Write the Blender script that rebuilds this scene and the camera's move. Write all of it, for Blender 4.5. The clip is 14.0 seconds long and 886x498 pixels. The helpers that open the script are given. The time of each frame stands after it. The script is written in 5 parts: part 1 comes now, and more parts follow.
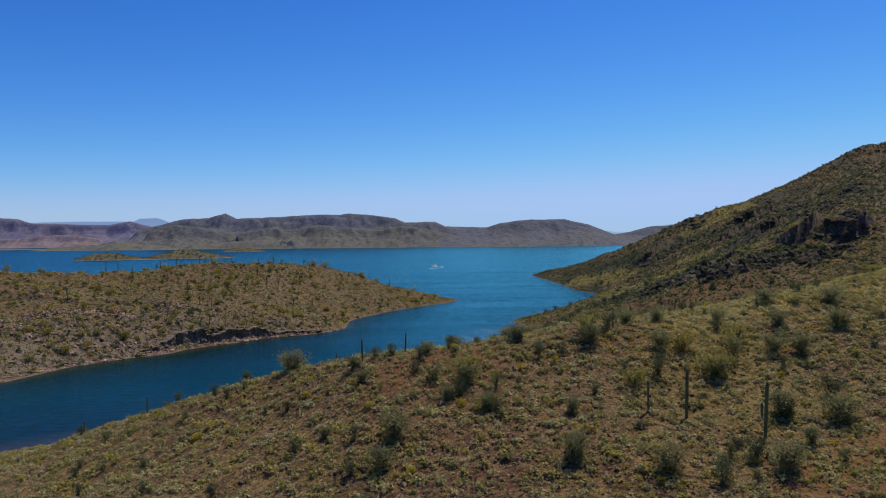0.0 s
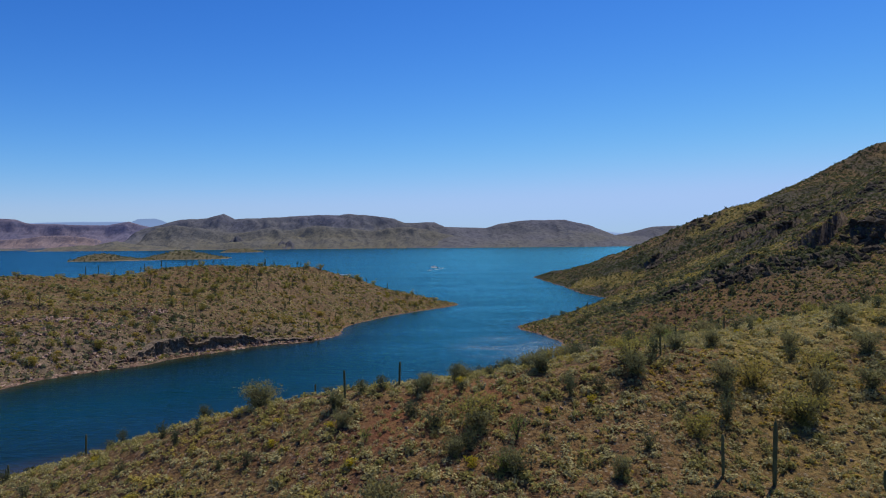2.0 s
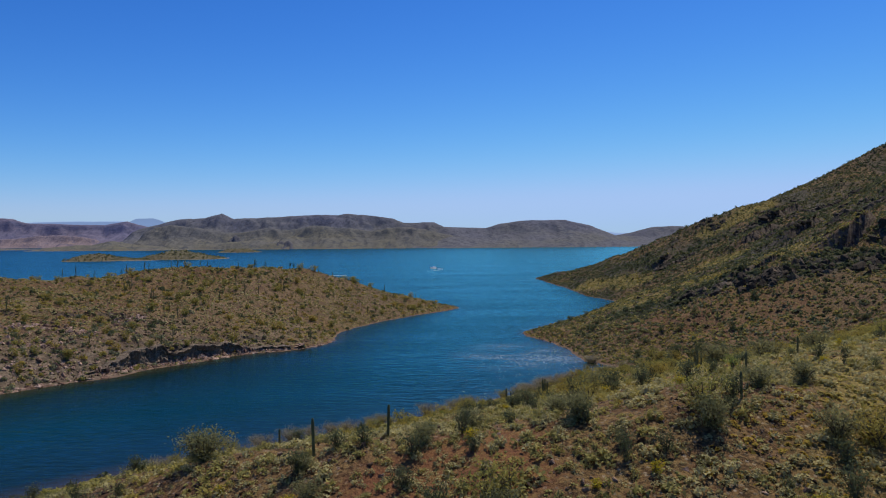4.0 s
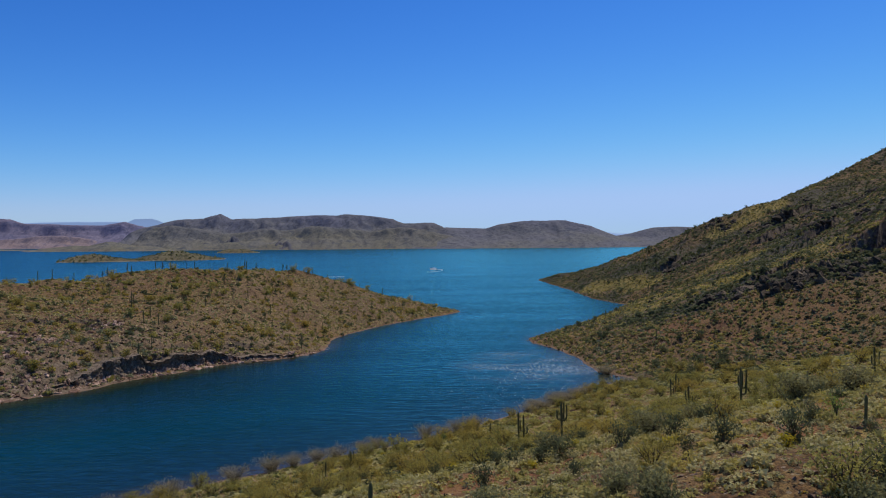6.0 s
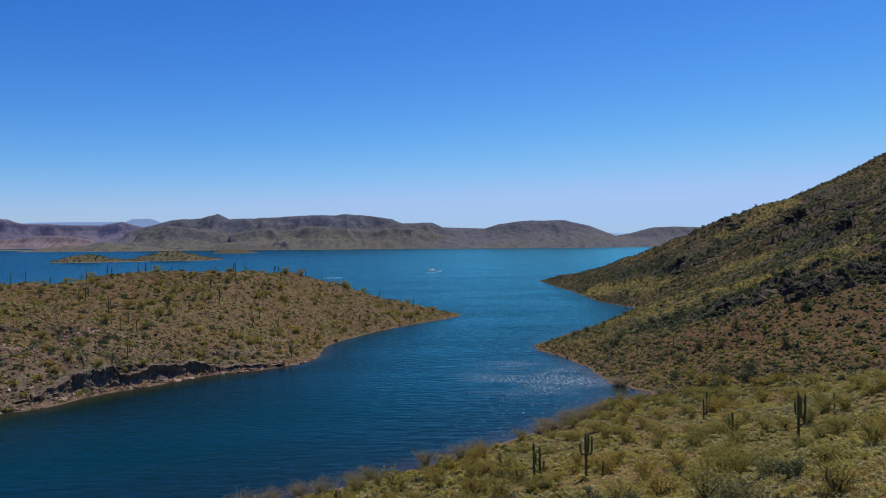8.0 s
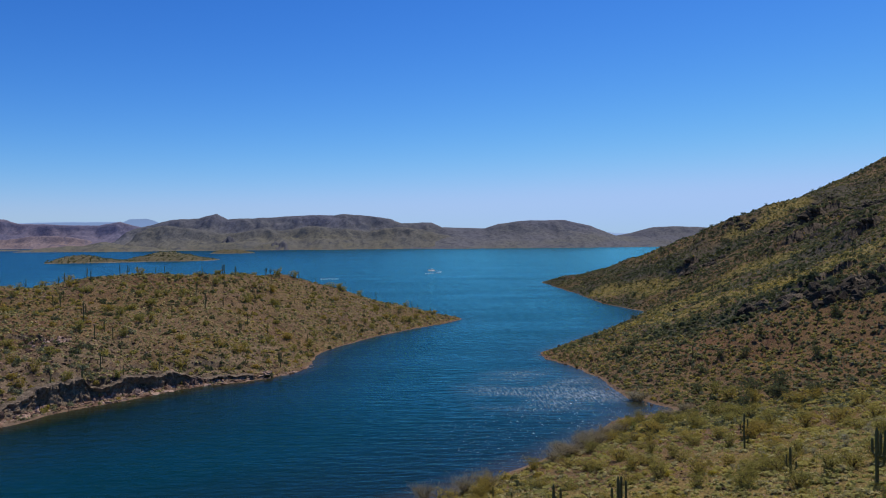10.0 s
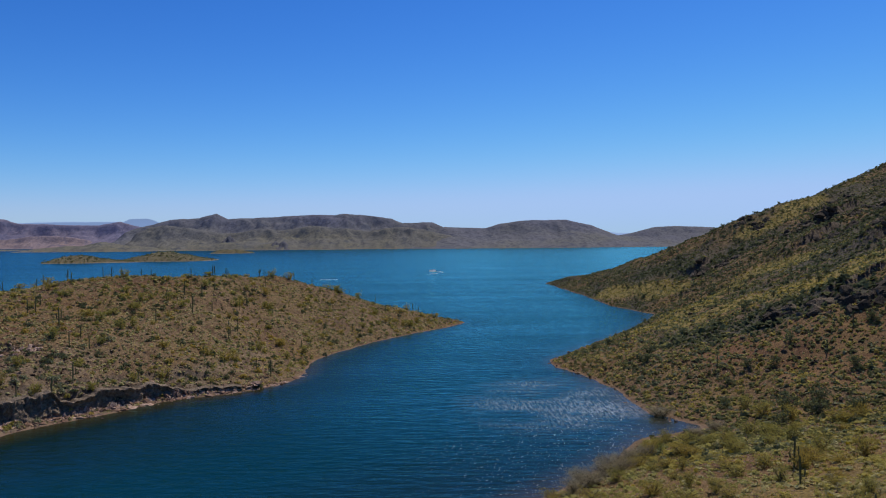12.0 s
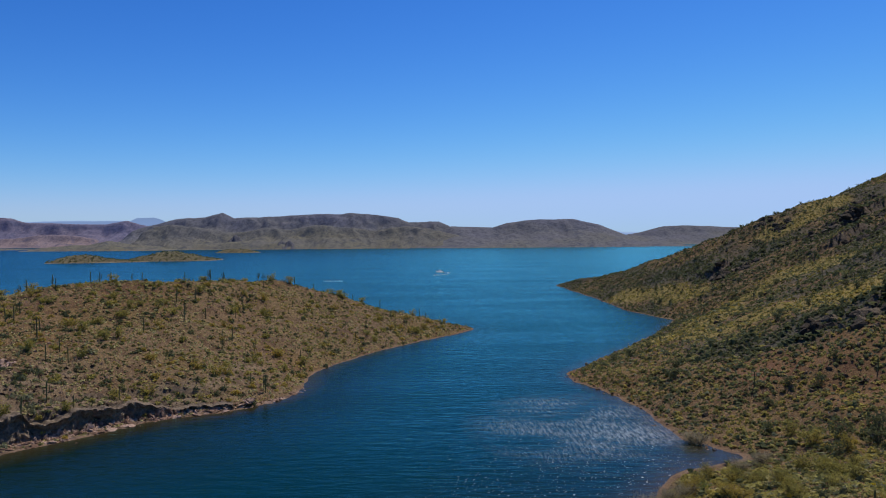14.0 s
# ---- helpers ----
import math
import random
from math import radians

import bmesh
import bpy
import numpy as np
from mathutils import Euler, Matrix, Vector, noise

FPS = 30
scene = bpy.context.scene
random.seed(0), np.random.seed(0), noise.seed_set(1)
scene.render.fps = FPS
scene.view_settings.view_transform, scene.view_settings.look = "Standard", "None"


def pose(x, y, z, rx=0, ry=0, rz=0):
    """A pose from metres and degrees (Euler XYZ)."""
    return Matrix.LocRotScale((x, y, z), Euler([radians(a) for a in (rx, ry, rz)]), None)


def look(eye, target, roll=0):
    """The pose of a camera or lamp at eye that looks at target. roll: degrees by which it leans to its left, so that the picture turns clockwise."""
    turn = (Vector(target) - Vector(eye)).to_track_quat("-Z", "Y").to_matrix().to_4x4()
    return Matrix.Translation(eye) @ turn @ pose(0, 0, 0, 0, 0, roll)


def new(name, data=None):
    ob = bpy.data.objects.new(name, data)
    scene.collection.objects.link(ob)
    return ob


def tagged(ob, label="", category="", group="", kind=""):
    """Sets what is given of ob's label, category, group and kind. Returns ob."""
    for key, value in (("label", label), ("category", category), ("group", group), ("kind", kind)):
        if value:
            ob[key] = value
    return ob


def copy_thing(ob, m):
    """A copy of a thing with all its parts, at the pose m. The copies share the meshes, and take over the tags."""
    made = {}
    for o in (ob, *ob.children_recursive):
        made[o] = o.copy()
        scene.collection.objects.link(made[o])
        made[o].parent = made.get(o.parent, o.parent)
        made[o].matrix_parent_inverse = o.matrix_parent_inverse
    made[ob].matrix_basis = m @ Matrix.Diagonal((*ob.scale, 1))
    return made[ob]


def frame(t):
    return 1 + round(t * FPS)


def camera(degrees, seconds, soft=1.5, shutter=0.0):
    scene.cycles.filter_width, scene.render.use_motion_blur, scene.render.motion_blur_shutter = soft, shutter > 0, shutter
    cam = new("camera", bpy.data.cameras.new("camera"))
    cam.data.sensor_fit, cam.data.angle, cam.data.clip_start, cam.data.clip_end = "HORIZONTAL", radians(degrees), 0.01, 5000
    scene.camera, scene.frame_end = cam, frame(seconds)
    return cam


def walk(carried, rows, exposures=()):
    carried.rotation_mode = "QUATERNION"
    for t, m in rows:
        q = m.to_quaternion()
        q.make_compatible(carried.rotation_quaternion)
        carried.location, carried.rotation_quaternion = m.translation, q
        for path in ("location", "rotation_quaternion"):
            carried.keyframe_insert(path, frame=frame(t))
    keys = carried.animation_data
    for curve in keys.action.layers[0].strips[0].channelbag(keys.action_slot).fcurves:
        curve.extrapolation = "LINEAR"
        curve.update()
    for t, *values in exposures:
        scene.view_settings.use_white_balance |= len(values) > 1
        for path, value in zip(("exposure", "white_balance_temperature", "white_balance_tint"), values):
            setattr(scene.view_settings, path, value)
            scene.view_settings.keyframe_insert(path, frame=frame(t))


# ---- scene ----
cam = camera(64.0, 14.0, soft=1.1)
METRES, EYE, TILT, LEAN, TURN = 130.0, 42.45, -0.93, 0.5, 0.0
ROWS = [
    (0.0, 0.0, 0.0, 0.0, 0.0, 0.0, -0.0),
    (0.5, -0.0009, 0.0386, 0.0022, -0.01, 0.02, -0.01),
    (1.0, -0.0019, 0.0775, 0.0038, -0.01, 0.03, -0.01),
    (1.5, -0.0029, 0.1168, 0.0049, -0.04, 0.03, -0.02),
    (2.0, -0.0036, 0.1562, 0.0057, -0.05, 0.04, -0.02),
    (2.5, -0.0043, 0.1963, 0.0062, -0.06, 0.05, -0.04),
    (3.0, -0.0049, 0.2363, 0.0072, -0.07, 0.04, -0.05),
    (5.5, -0.0088, 0.4256, 0.0104, -0.13, 0.08, -0.09),
    (6.0, -0.0096, 0.4621, 0.0105, -0.13, 0.09, -0.08),
    (6.5, -0.0102, 0.4983, 0.0113, -0.15, 0.09, -0.06),
    (7.0, -0.0113, 0.5335, 0.0116, -0.19, 0.09, -0.05),
    (7.5, -0.0124, 0.5686, 0.0131, -0.2, 0.08, -0.06),
    (8.0, -0.0133, 0.6033, 0.0141, -0.23, 0.09, -0.07),
    (10.5, -0.0165, 0.7697, 0.0191, -0.33, 0.08, -0.02),
    (11.0, -0.0176, 0.8016, 0.0195, -0.37, 0.08, -0.01),
    (11.5, -0.0184, 0.8336, 0.0204, -0.38, 0.07, -0.0),
    (12.0, -0.0195, 0.8653, 0.0205, -0.22, 0.07, -0.02),
    (12.5, -0.021, 0.8976, 0.0219, 0.17, 0.03, -0.02),
    (13.0, -0.022, 0.9308, 0.0254, 0.3, 0.01, -0.04),
    (13.5, -0.0237, 0.9644, 0.0291, 0.33, 0.01, -0.07),
    (14.0, -0.0252, 0.9985, 0.0344, 0.31, -0.01, -0.07),
]
walk(cam, [(t, pose(0, 0, EYE, TILT, LEAN, TURN) @ pose(METRES * x, METRES * y, METRES * z, 90 + pitch, roll, yaw)) for t, x, y, z, yaw, pitch, roll in ROWS])

# ---- light ----
SUN_AZ, SUN_EL = 36.0, 59.0      # degrees right of the flight line, and above the horizon
world = bpy.data.worlds.new("sky")
scene.world = world
world.use_nodes = True
wn = world.node_tree
wn.nodes.clear()
sky = wn.nodes.new("ShaderNodeTexSky")
sky.sky_type = "NISHITA"
sky.sun_disc = False
sky.sun_elevation = radians(SUN_EL)
sky.sun_rotation = radians(SUN_AZ)
sky.altitude, sky.air_density, sky.dust_density, sky.ozone_density = 500, 1.0, 0.05, 3.0
bg = wn.nodes.new("ShaderNodeBackground")
bg.inputs["Strength"].default_value = 0.10
wout = wn.nodes.new("ShaderNodeOutputWorld")
split, join = wn.nodes.new("ShaderNodeSeparateColor"), wn.nodes.new("ShaderNodeCombineColor")
wn.links.new(sky.outputs[0], split.inputs[0])
for k, (power, gain, most) in enumerate(((1.95, 0.119, 3.75), (1.44, 0.354, 5.5), (1.20, 0.84, 9.0))):   # a clear dry sky, deeper than the model's
    bend, scale = wn.nodes.new("ShaderNodeMath"), wn.nodes.new("ShaderNodeMath")
    bend.operation, scale.operation = "POWER", "MULTIPLY"
    bend.inputs[1].default_value, scale.inputs[1].default_value = power, gain
    wn.links.new(split.outputs[k], bend.inputs[0])
    wn.links.new(bend.outputs[0], scale.inputs[0])
    damping = wn.nodes.new("ShaderNodeMath")          # dry air: the horizon stays blue
    damping.operation = "SMOOTH_MIN"
    damping.inputs[1].default_value, damping.inputs[2].default_value = most, 0.5 * most
    wn.links.new(scale.outputs[0], damping.inputs[0])
    wn.links.new(damping.outputs[0], join.inputs[k])
wn.links.new(join.outputs[0], bg.inputs["Color"])
wn.links.new(bg.outputs[0], wout.inputs["Surface"])

sun_data = bpy.data.lights.new("sun", "SUN")
sun_data.energy, sun_data.angle, sun_data.color = 3.7, radians(0.53), (1.0, 0.95, 0.86)
sun = new("sun", sun_data)
sun_way = Vector((math.sin(radians(SUN_AZ)) * math.cos(radians(SUN_EL)), math.cos(radians(SUN_AZ)) * math.cos(radians(SUN_EL)), math.sin(radians(SUN_EL))))
sun.matrix_world = look(sun_way * 900, (0, 0, 0))
scene.view_settings.exposure = 0.0


# ---- materials ----
def material(name):
    m = bpy.data.materials.new(name)
    m.use_nodes = True
    m.node_tree.nodes.clear()
    out = m.node_tree.nodes.new("ShaderNodeOutputMaterial")
    bsdf = m.node_tree.nodes.new("ShaderNodeBsdfPrincipled")
    m.node_tree.links.new(bsdf.outputs[0], out.inputs["Surface"])
    return m, m.node_tree.nodes, m.node_tree.links, bsdf


def noise_node(nodes, links, vector, scale, detail=4.0, rough=0.6):
    n = nodes.new("ShaderNodeTexNoise")
    n.inputs["Scale"].default_value, n.inputs["Detail"].default_value, n.inputs["Roughness"].default_value = scale, detail, rough
    links.new(vector, n.inputs["Vector"])
    return n.outputs["Fac"]


def ramp(nodes, links, fac, stops):
    r = nodes.new("ShaderNodeValToRGB")
    while len(r.color_ramp.elements) < len(stops):
        r.color_ramp.elements.new(0.5)
    for e, (at, c) in zip(r.color_ramp.elements, stops):
        e.position, e.color = at, (c, c, c, 1) if isinstance(c, (int, float)) else (*c, 1)
    links.new(fac, r.inputs["Fac"])
    return r.outputs["Color"]


def mix(nodes, links, fac, a, b, blend="MIX"):
    n = nodes.new("ShaderNodeMix")
    n.data_type, n.blend_type = "RGBA", blend
    for socket, value in ((n.inputs[0], fac), (n.inputs[6], a), (n.inputs[7], b)):
        if isinstance(value, (int, float)):
            socket.default_value = value
        elif isinstance(value, tuple):
            socket.default_value = (*value, 1)
        else:
            links.new(value, socket)
    return n.outputs[2]


def bump(nodes, links, fac, strength, distance, bsdf):
    b = nodes.new("ShaderNodeBump")
    b.inputs["Strength"].default_value, b.inputs["Distance"].default_value = strength, distance
    links.new(fac, b.inputs["Height"])
    links.new(b.outputs[0], bsdf.inputs["Normal"])


def ground_material(name, soil_a, soil_b, herb, herb_amount, rock_a, rock_b, shore):
    """Desert soil with gravel and low herbs, bare rock where it is steep, and the lake's pale rim."""
    m, nodes, links, bsdf = material(name)
    geo = nodes.new("ShaderNodeNewGeometry")
    pos = geo.outputs["Position"]
    sep = nodes.new("ShaderNodeSeparateXYZ")
    links.new(pos, sep.inputs[0])
    nrm = nodes.new("ShaderNodeSeparateXYZ")
    links.new(geo.outputs["True Normal"], nrm.inputs[0])
    wide, mid, fine = noise_node(nodes, links, pos, 0.035, 5), noise_node(nodes, links, pos, 0.35, 5, 0.7), noise_node(nodes, links, pos, 2.2, 4, 0.7)
    soil = mix(nodes, links, ramp(nodes, links, mid, [(0.40, 0.0), (0.58, 1.0)]), soil_a, soil_b)
    stone = nodes.new("ShaderNodeTexVoronoi")
    stone.inputs["Scale"].default_value = 2.4
    links.new(pos, stone.inputs["Vector"])
    gravel = nodes.new("ShaderNodeSeparateColor")
    links.new(stone.outputs["Color"], gravel.inputs[0])
    soil = mix(nodes, links, ramp(nodes, links, stone.outputs["Distance"], [(0.28, 0.9), (0.40, 0.0)]), soil, mix(nodes, links, ramp(nodes, links, gravel.outputs[0], [(0.3, 0.0), (0.95, 1.0)]), rock_a, rock_b))
    soil = mix(nodes, links, ramp(nodes, links, fine, [(0.41, 0.9), (0.54, 0.0)]), soil, tuple(0.25 * c for c in soil_a))
    cover = nodes.new("ShaderNodeAttribute")          # scree, herbs and red earth, where the land has them
    cover.attribute_name = "cover"
    part_of = nodes.new("ShaderNodeSeparateColor")
    links.new(cover.outputs["Color"], part_of.inputs[0])
    soil = mix(nodes, links, part_of.outputs[2], soil, mix(nodes, links, fine, (0.12, 0.043, 0.020), (0.24, 0.095, 0.043)))
    soil = mix(nodes, links, part_of.outputs[0], soil, mix(nodes, links, mid, (0.040, 0.036, 0.022), (0.105, 0.088, 0.055)))
    bare = mix(nodes, links, ramp(nodes, links, mid, [(0.38, 0.0), (0.60, 1.0)]), (0.084, 0.064, 0.042), (0.235, 0.180, 0.122))
    soil = mix(nodes, links, mix(nodes, links, 1.0, cover.outputs["Alpha"], ramp(nodes, links, fine, [(0.36, 0.35), (0.52, 1.0)]), "MULTIPLY"), soil, bare)
    herb_mask = mix(nodes, links, 0.5, ramp(nodes, links, wide, [(0.36, 0.0), (0.58, 1.0)]), ramp(nodes, links, mid, [(0.42, 0.0), (0.54, 1.0)]))
    herb_mask = mix(nodes, links, 1.0, herb_mask, ramp(nodes, links, fine, [(0.40, 0.25), (0.52, 1.0)]), "MULTIPLY")
    herb_mask = mix(nodes, links, 1.0, herb_mask, (herb_amount,) * 3, "MULTIPLY")
    herb_mask = mix(nodes, links, part_of.outputs[0], herb_mask, (0.0, 0.0, 0.0))
    herb_mask = mix(nodes, links, cover.outputs["Alpha"], herb_mask, (0.0, 0.0, 0.0))
    herb_mask = mix(nodes, links, 1.0, herb_mask, mix(nodes, links, 0.6, part_of.outputs[1], ramp(nodes, links, fine, [(0.36, 0.0), (0.5, 1.0)]), "MULTIPLY"), "LIGHTEN")
    soil = mix(nodes, links, herb_mask, soil, mix(nodes, links, gravel.outputs[1], tuple(0.55 * c for c in herb), tuple(1.2 * c for c in herb)))
    rock = mix(nodes, links, ramp(nodes, links, noise_node(nodes, links, pos, 0.6, 6, 0.75), [(0.4, 0.0), (0.6, 1.0)]), tuple(0.42 * c for c in rock_a), tuple(0.36 * c for c in rock_b))
    col = mix(nodes, links, ramp(nodes, links, nrm.outputs["Z"], [(0.62, 1.0), (0.80, 0.0)]), soil, rock)
    rise = nodes.new("ShaderNodeMath")
    rise.operation = "MULTIPLY_ADD"
    links.new(mid, rise.inputs[0])
    rise.inputs[1].default_value = -0.9
    links.new(sep.outputs["Z"], rise.inputs[2])
    rim = nodes.new("ShaderNodeMapRange")
    rim.inputs["From Min"].default_value, rim.inputs["From Max"].default_value, rim.inputs["To Min"].default_value, rim.inputs["To Max"].default_value = -0.5, -0.15, 0.8, 0.0
    links.new(rise.outputs[0], rim.inputs["Value"])
    col = mix(nodes, links, rim.outputs[0], col, mix(nodes, links, fine, tuple(0.6 * c for c in shore), shore))
    links.new(col, bsdf.inputs["Base Color"])
    bsdf.inputs["Roughness"].default_value = 0.95
    bsdf.inputs["Specular IOR Level"].default_value = 0.15
    bump(nodes, links, mix(nodes, links, 0.5, fine, mid), 1.0, 0.5, bsdf)
    return m


def leaf_material(name, dark, light, clump=0.9, dry=None, through_light=0.42):
    """Foliage whose tone changes from plant to plant and within one."""
    m, nodes, links, bsdf = material(name)
    geo = nodes.new("ShaderNodeNewGeometry")
    a, b = noise_node(nodes, links, geo.outputs["Position"], clump, 2), noise_node(nodes, links, geo.outputs["Position"], 0.06, 3)
    col = mix(nodes, links, ramp(nodes, links, a, [(0.34, 0.0), (0.66, 1.0)]), dark, light)
    if dry:
        col = mix(nodes, links, ramp(nodes, links, b, [(0.45, 0.0), (0.62, 0.8)]), col, dry)
    col = mix(nodes, links, geo.outputs["Random Per Island"], mix(nodes, links, 1.0, col, (0.82, 0.82, 0.82), "MULTIPLY"), col)
    links.new(col, bsdf.inputs["Base Color"])
    bsdf.inputs["Roughness"].default_value = 0.9
    bsdf.inputs["Specular IOR Level"].default_value = 0.08
    glow = nodes.new("ShaderNodeBsdfTranslucent")
    links.new(col, glow.inputs["Color"])
    both = nodes.new("ShaderNodeMixShader")
    both.inputs[0].default_value = through_light
    links.new(bsdf.outputs[0], both.inputs[1])
    links.new(glow.outputs[0], both.inputs[2])
    links.new(both.outputs[0], nodes["Material Output"].inputs["Surface"])
    return m


def plain_material(name, a, b, scale, rough=0.85, relief=0.0):
    m, nodes, links, bsdf = material(name)
    geo = nodes.new("ShaderNodeNewGeometry")
    fac = noise_node(nodes, links, geo.outputs["Position"], scale, 6, 0.7)
    links.new(mix(nodes, links, ramp(nodes, links, fac, [(0.3, 0.0), (0.7, 1.0)]), a, b), bsdf.inputs["Base Color"])
    bsdf.inputs["Roughness"].default_value = rough
    bsdf.inputs["Specular IOR Level"].default_value = 0.2
    if relief:
        bump(nodes, links, fac, 0.9, relief, bsdf)
    return m


def rock_material(name, dark, light):
    m, nodes, links, bsdf = material(name)
    geo = nodes.new("ShaderNodeNewGeometry")
    fac = noise_node(nodes, links, geo.outputs["Position"], 1.3, 6, 0.7)
    one = mix(nodes, links, ramp(nodes, links, geo.outputs["Random Per Island"], [(0.25, 0.0), (0.9, 1.0)]), dark, light)
    links.new(mix(nodes, links, ramp(nodes, links, fac, [(0.38, 0.0), (0.58, 1.0)]), mix(nodes, links, 1.0, one, (0.45, 0.43, 0.42), "MULTIPLY"), one), bsdf.inputs["Base Color"])
    bsdf.inputs["Roughness"].default_value = 0.95
    bsdf.inputs["Specular IOR Level"].default_value = 0.15
    bump(nodes, links, fac, 1.0, 0.4, bsdf)
    return m


def mountain_material(name, low, high, dark, scale=0.004, top=130.0, rim=None):
    """Scrub on the lower slopes, bare rock towards the crest, dark gullies; far ranges carry haze in their colours."""
    m, nodes, links, bsdf = material(name)
    geo = nodes.new("ShaderNodeNewGeometry")
    pos = geo.outputs["Position"]
    sep = nodes.new("ShaderNodeSeparateXYZ")
    links.new(pos, sep.inputs[0])
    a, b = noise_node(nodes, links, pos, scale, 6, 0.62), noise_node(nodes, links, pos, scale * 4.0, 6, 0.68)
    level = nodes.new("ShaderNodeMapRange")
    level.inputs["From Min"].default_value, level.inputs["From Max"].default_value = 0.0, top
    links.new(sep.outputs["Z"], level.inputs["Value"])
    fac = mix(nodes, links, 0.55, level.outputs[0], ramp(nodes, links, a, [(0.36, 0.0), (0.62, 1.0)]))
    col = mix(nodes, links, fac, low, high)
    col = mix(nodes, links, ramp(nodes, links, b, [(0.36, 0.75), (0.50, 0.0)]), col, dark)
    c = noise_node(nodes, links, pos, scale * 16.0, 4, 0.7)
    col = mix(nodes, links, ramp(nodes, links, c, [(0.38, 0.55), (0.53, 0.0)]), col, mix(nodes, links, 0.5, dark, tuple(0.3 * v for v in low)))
    if rim:         # the bare band that the lake leaves
        edge = nodes.new("ShaderNodeMapRange")
        edge.inputs["From Min"].default_value, edge.inputs["From Max"].default_value, edge.inputs["To Min"].default_value, edge.inputs["To Max"].default_value = rim[0], 1.6 * rim[0], 0.9, 0.0
        links.new(sep.outputs["Z"], edge.inputs["Value"])
        col = mix(nodes, links, edge.outputs[0], col, rim[1])
    links.new(col, bsdf.inputs["Base Color"])
    bsdf.inputs["Roughness"].default_value = 1.0
    bsdf.inputs["Specular IOR Level"].default_value = 0.0
    bump(nodes, links, mix(nodes, links, 0.35, b, c), 0.5, 0.03 / scale, bsdf)
    return m


def water_material():
    """Deep lake water, brown over the shallows, with wind ripples and a wind-broken patch of painted sun glitter in the
    cove.
    """
    m, nodes, links, unused = material("lake_water")
    nodes.remove(unused)
    geo = nodes.new("ShaderNodeNewGeometry")
    pos = geo.outputs["Position"]

    def stretched(turn, across, along):
        n = nodes.new("ShaderNodeMapping")
        n.inputs["Rotation"].default_value, n.inputs["Scale"].default_value = (0, 0, radians(turn)), (across, along, 1.0)
        links.new(pos, n.inputs["Vector"])
        return n.outputs[0]

    def times(a, b):
        n = nodes.new("ShaderNodeMath")
        n.operation = "MULTIPLY"
        for socket, value in zip(n.inputs, (a, b)):
            if isinstance(value, (int, float)):
                socket.default_value = value
            else:
                links.new(value, socket)
        return n.outputs[0]

    depth = nodes.new("ShaderNodeAttribute")
    depth.attribute_name = "depth"
    wide = noise_node(nodes, links, pos, 0.012, 4)
    crests, lanes = stretched(6, 0.14, 0.5), noise_node(nodes, links, stretched(-14, 0.006, 0.03), 1.0, 4, 0.6)
    deep = mix(nodes, links, ramp(nodes, links, wide, [(0.35, 0.0), (0.65, 1.0)]), (0.0010, 0.020, 0.015), (0.0010, 0.024, 0.020))
    body = nodes.new("ShaderNodeBsdfDiffuse")
    links.new(mix(nodes, links, ramp(nodes, links, depth.outputs["Fac"], [(0.0, 0.8), (0.05, 0.4), (0.14, 0.0)]), mix(nodes, links, ramp(nodes, links, depth.outputs["Fac"], [(0.15, 0.85), (0.75, 0.0)]), deep, (0.006, 0.013, 0.005)), (0.06, 0.036, 0.014)), body.inputs["Color"])
    ripple, swell = noise_node(nodes, links, crests, 1.0, 4, 0.6), noise_node(nodes, links, crests, 0.22, 2)
    wave = nodes.new("ShaderNodeBump")
    wave.inputs["Strength"].default_value, wave.inputs["Distance"].default_value = 1.0, 0.42
    links.new(mix(nodes, links, 0.35, ripple, swell), wave.inputs["Height"])
    left_dim = nodes.new("ShaderNodeMapRange")          # paints the reflection dimmer and bluer towards the far arm of the lake
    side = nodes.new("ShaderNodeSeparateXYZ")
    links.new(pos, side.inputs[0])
    links.new(side.outputs["X"], left_dim.inputs["Value"])
    left_dim.inputs["From Min"].default_value, left_dim.inputs["From Max"].default_value, left_dim.inputs["To Min"].default_value, left_dim.inputs["To Max"].default_value = -650, 60, 0.62, 1.0
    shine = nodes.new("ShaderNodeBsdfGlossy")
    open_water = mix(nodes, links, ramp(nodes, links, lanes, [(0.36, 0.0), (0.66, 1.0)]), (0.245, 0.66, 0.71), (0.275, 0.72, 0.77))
    links.new(mix(nodes, links, left_dim.outputs[0], (0.17, 0.45, 0.92), open_water), shine.inputs["Color"])
    shine.inputs["Roughness"].default_value = 0.16
    links.new(wave.outputs[0], shine.inputs["Normal"])
    fresnel = nodes.new("ShaderNodeFresnel")
    fresnel.inputs["IOR"].default_value = 1.333
    links.new(wave.outputs[0], fresnel.inputs["Normal"])
    # reflection varied by noise, for short steep wavelets catching the sky one by one
    wavelets = ramp(nodes, links, noise_node(nodes, links, crests, 1.6, 3, 0.7), [(0.36, 0.80), (0.68, 1.35)])
    damping = times(ramp(nodes, links, lanes, [(0.36, 0.92), (0.64, 1.06)]), left_dim.outputs[0])
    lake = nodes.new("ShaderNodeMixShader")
    links.new(times(times(fresnel.outputs[0], wavelets), damping), lake.inputs[0])
    links.new(body.outputs[0], lake.inputs[1])
    links.new(shine.outputs[0], lake.inputs[2])

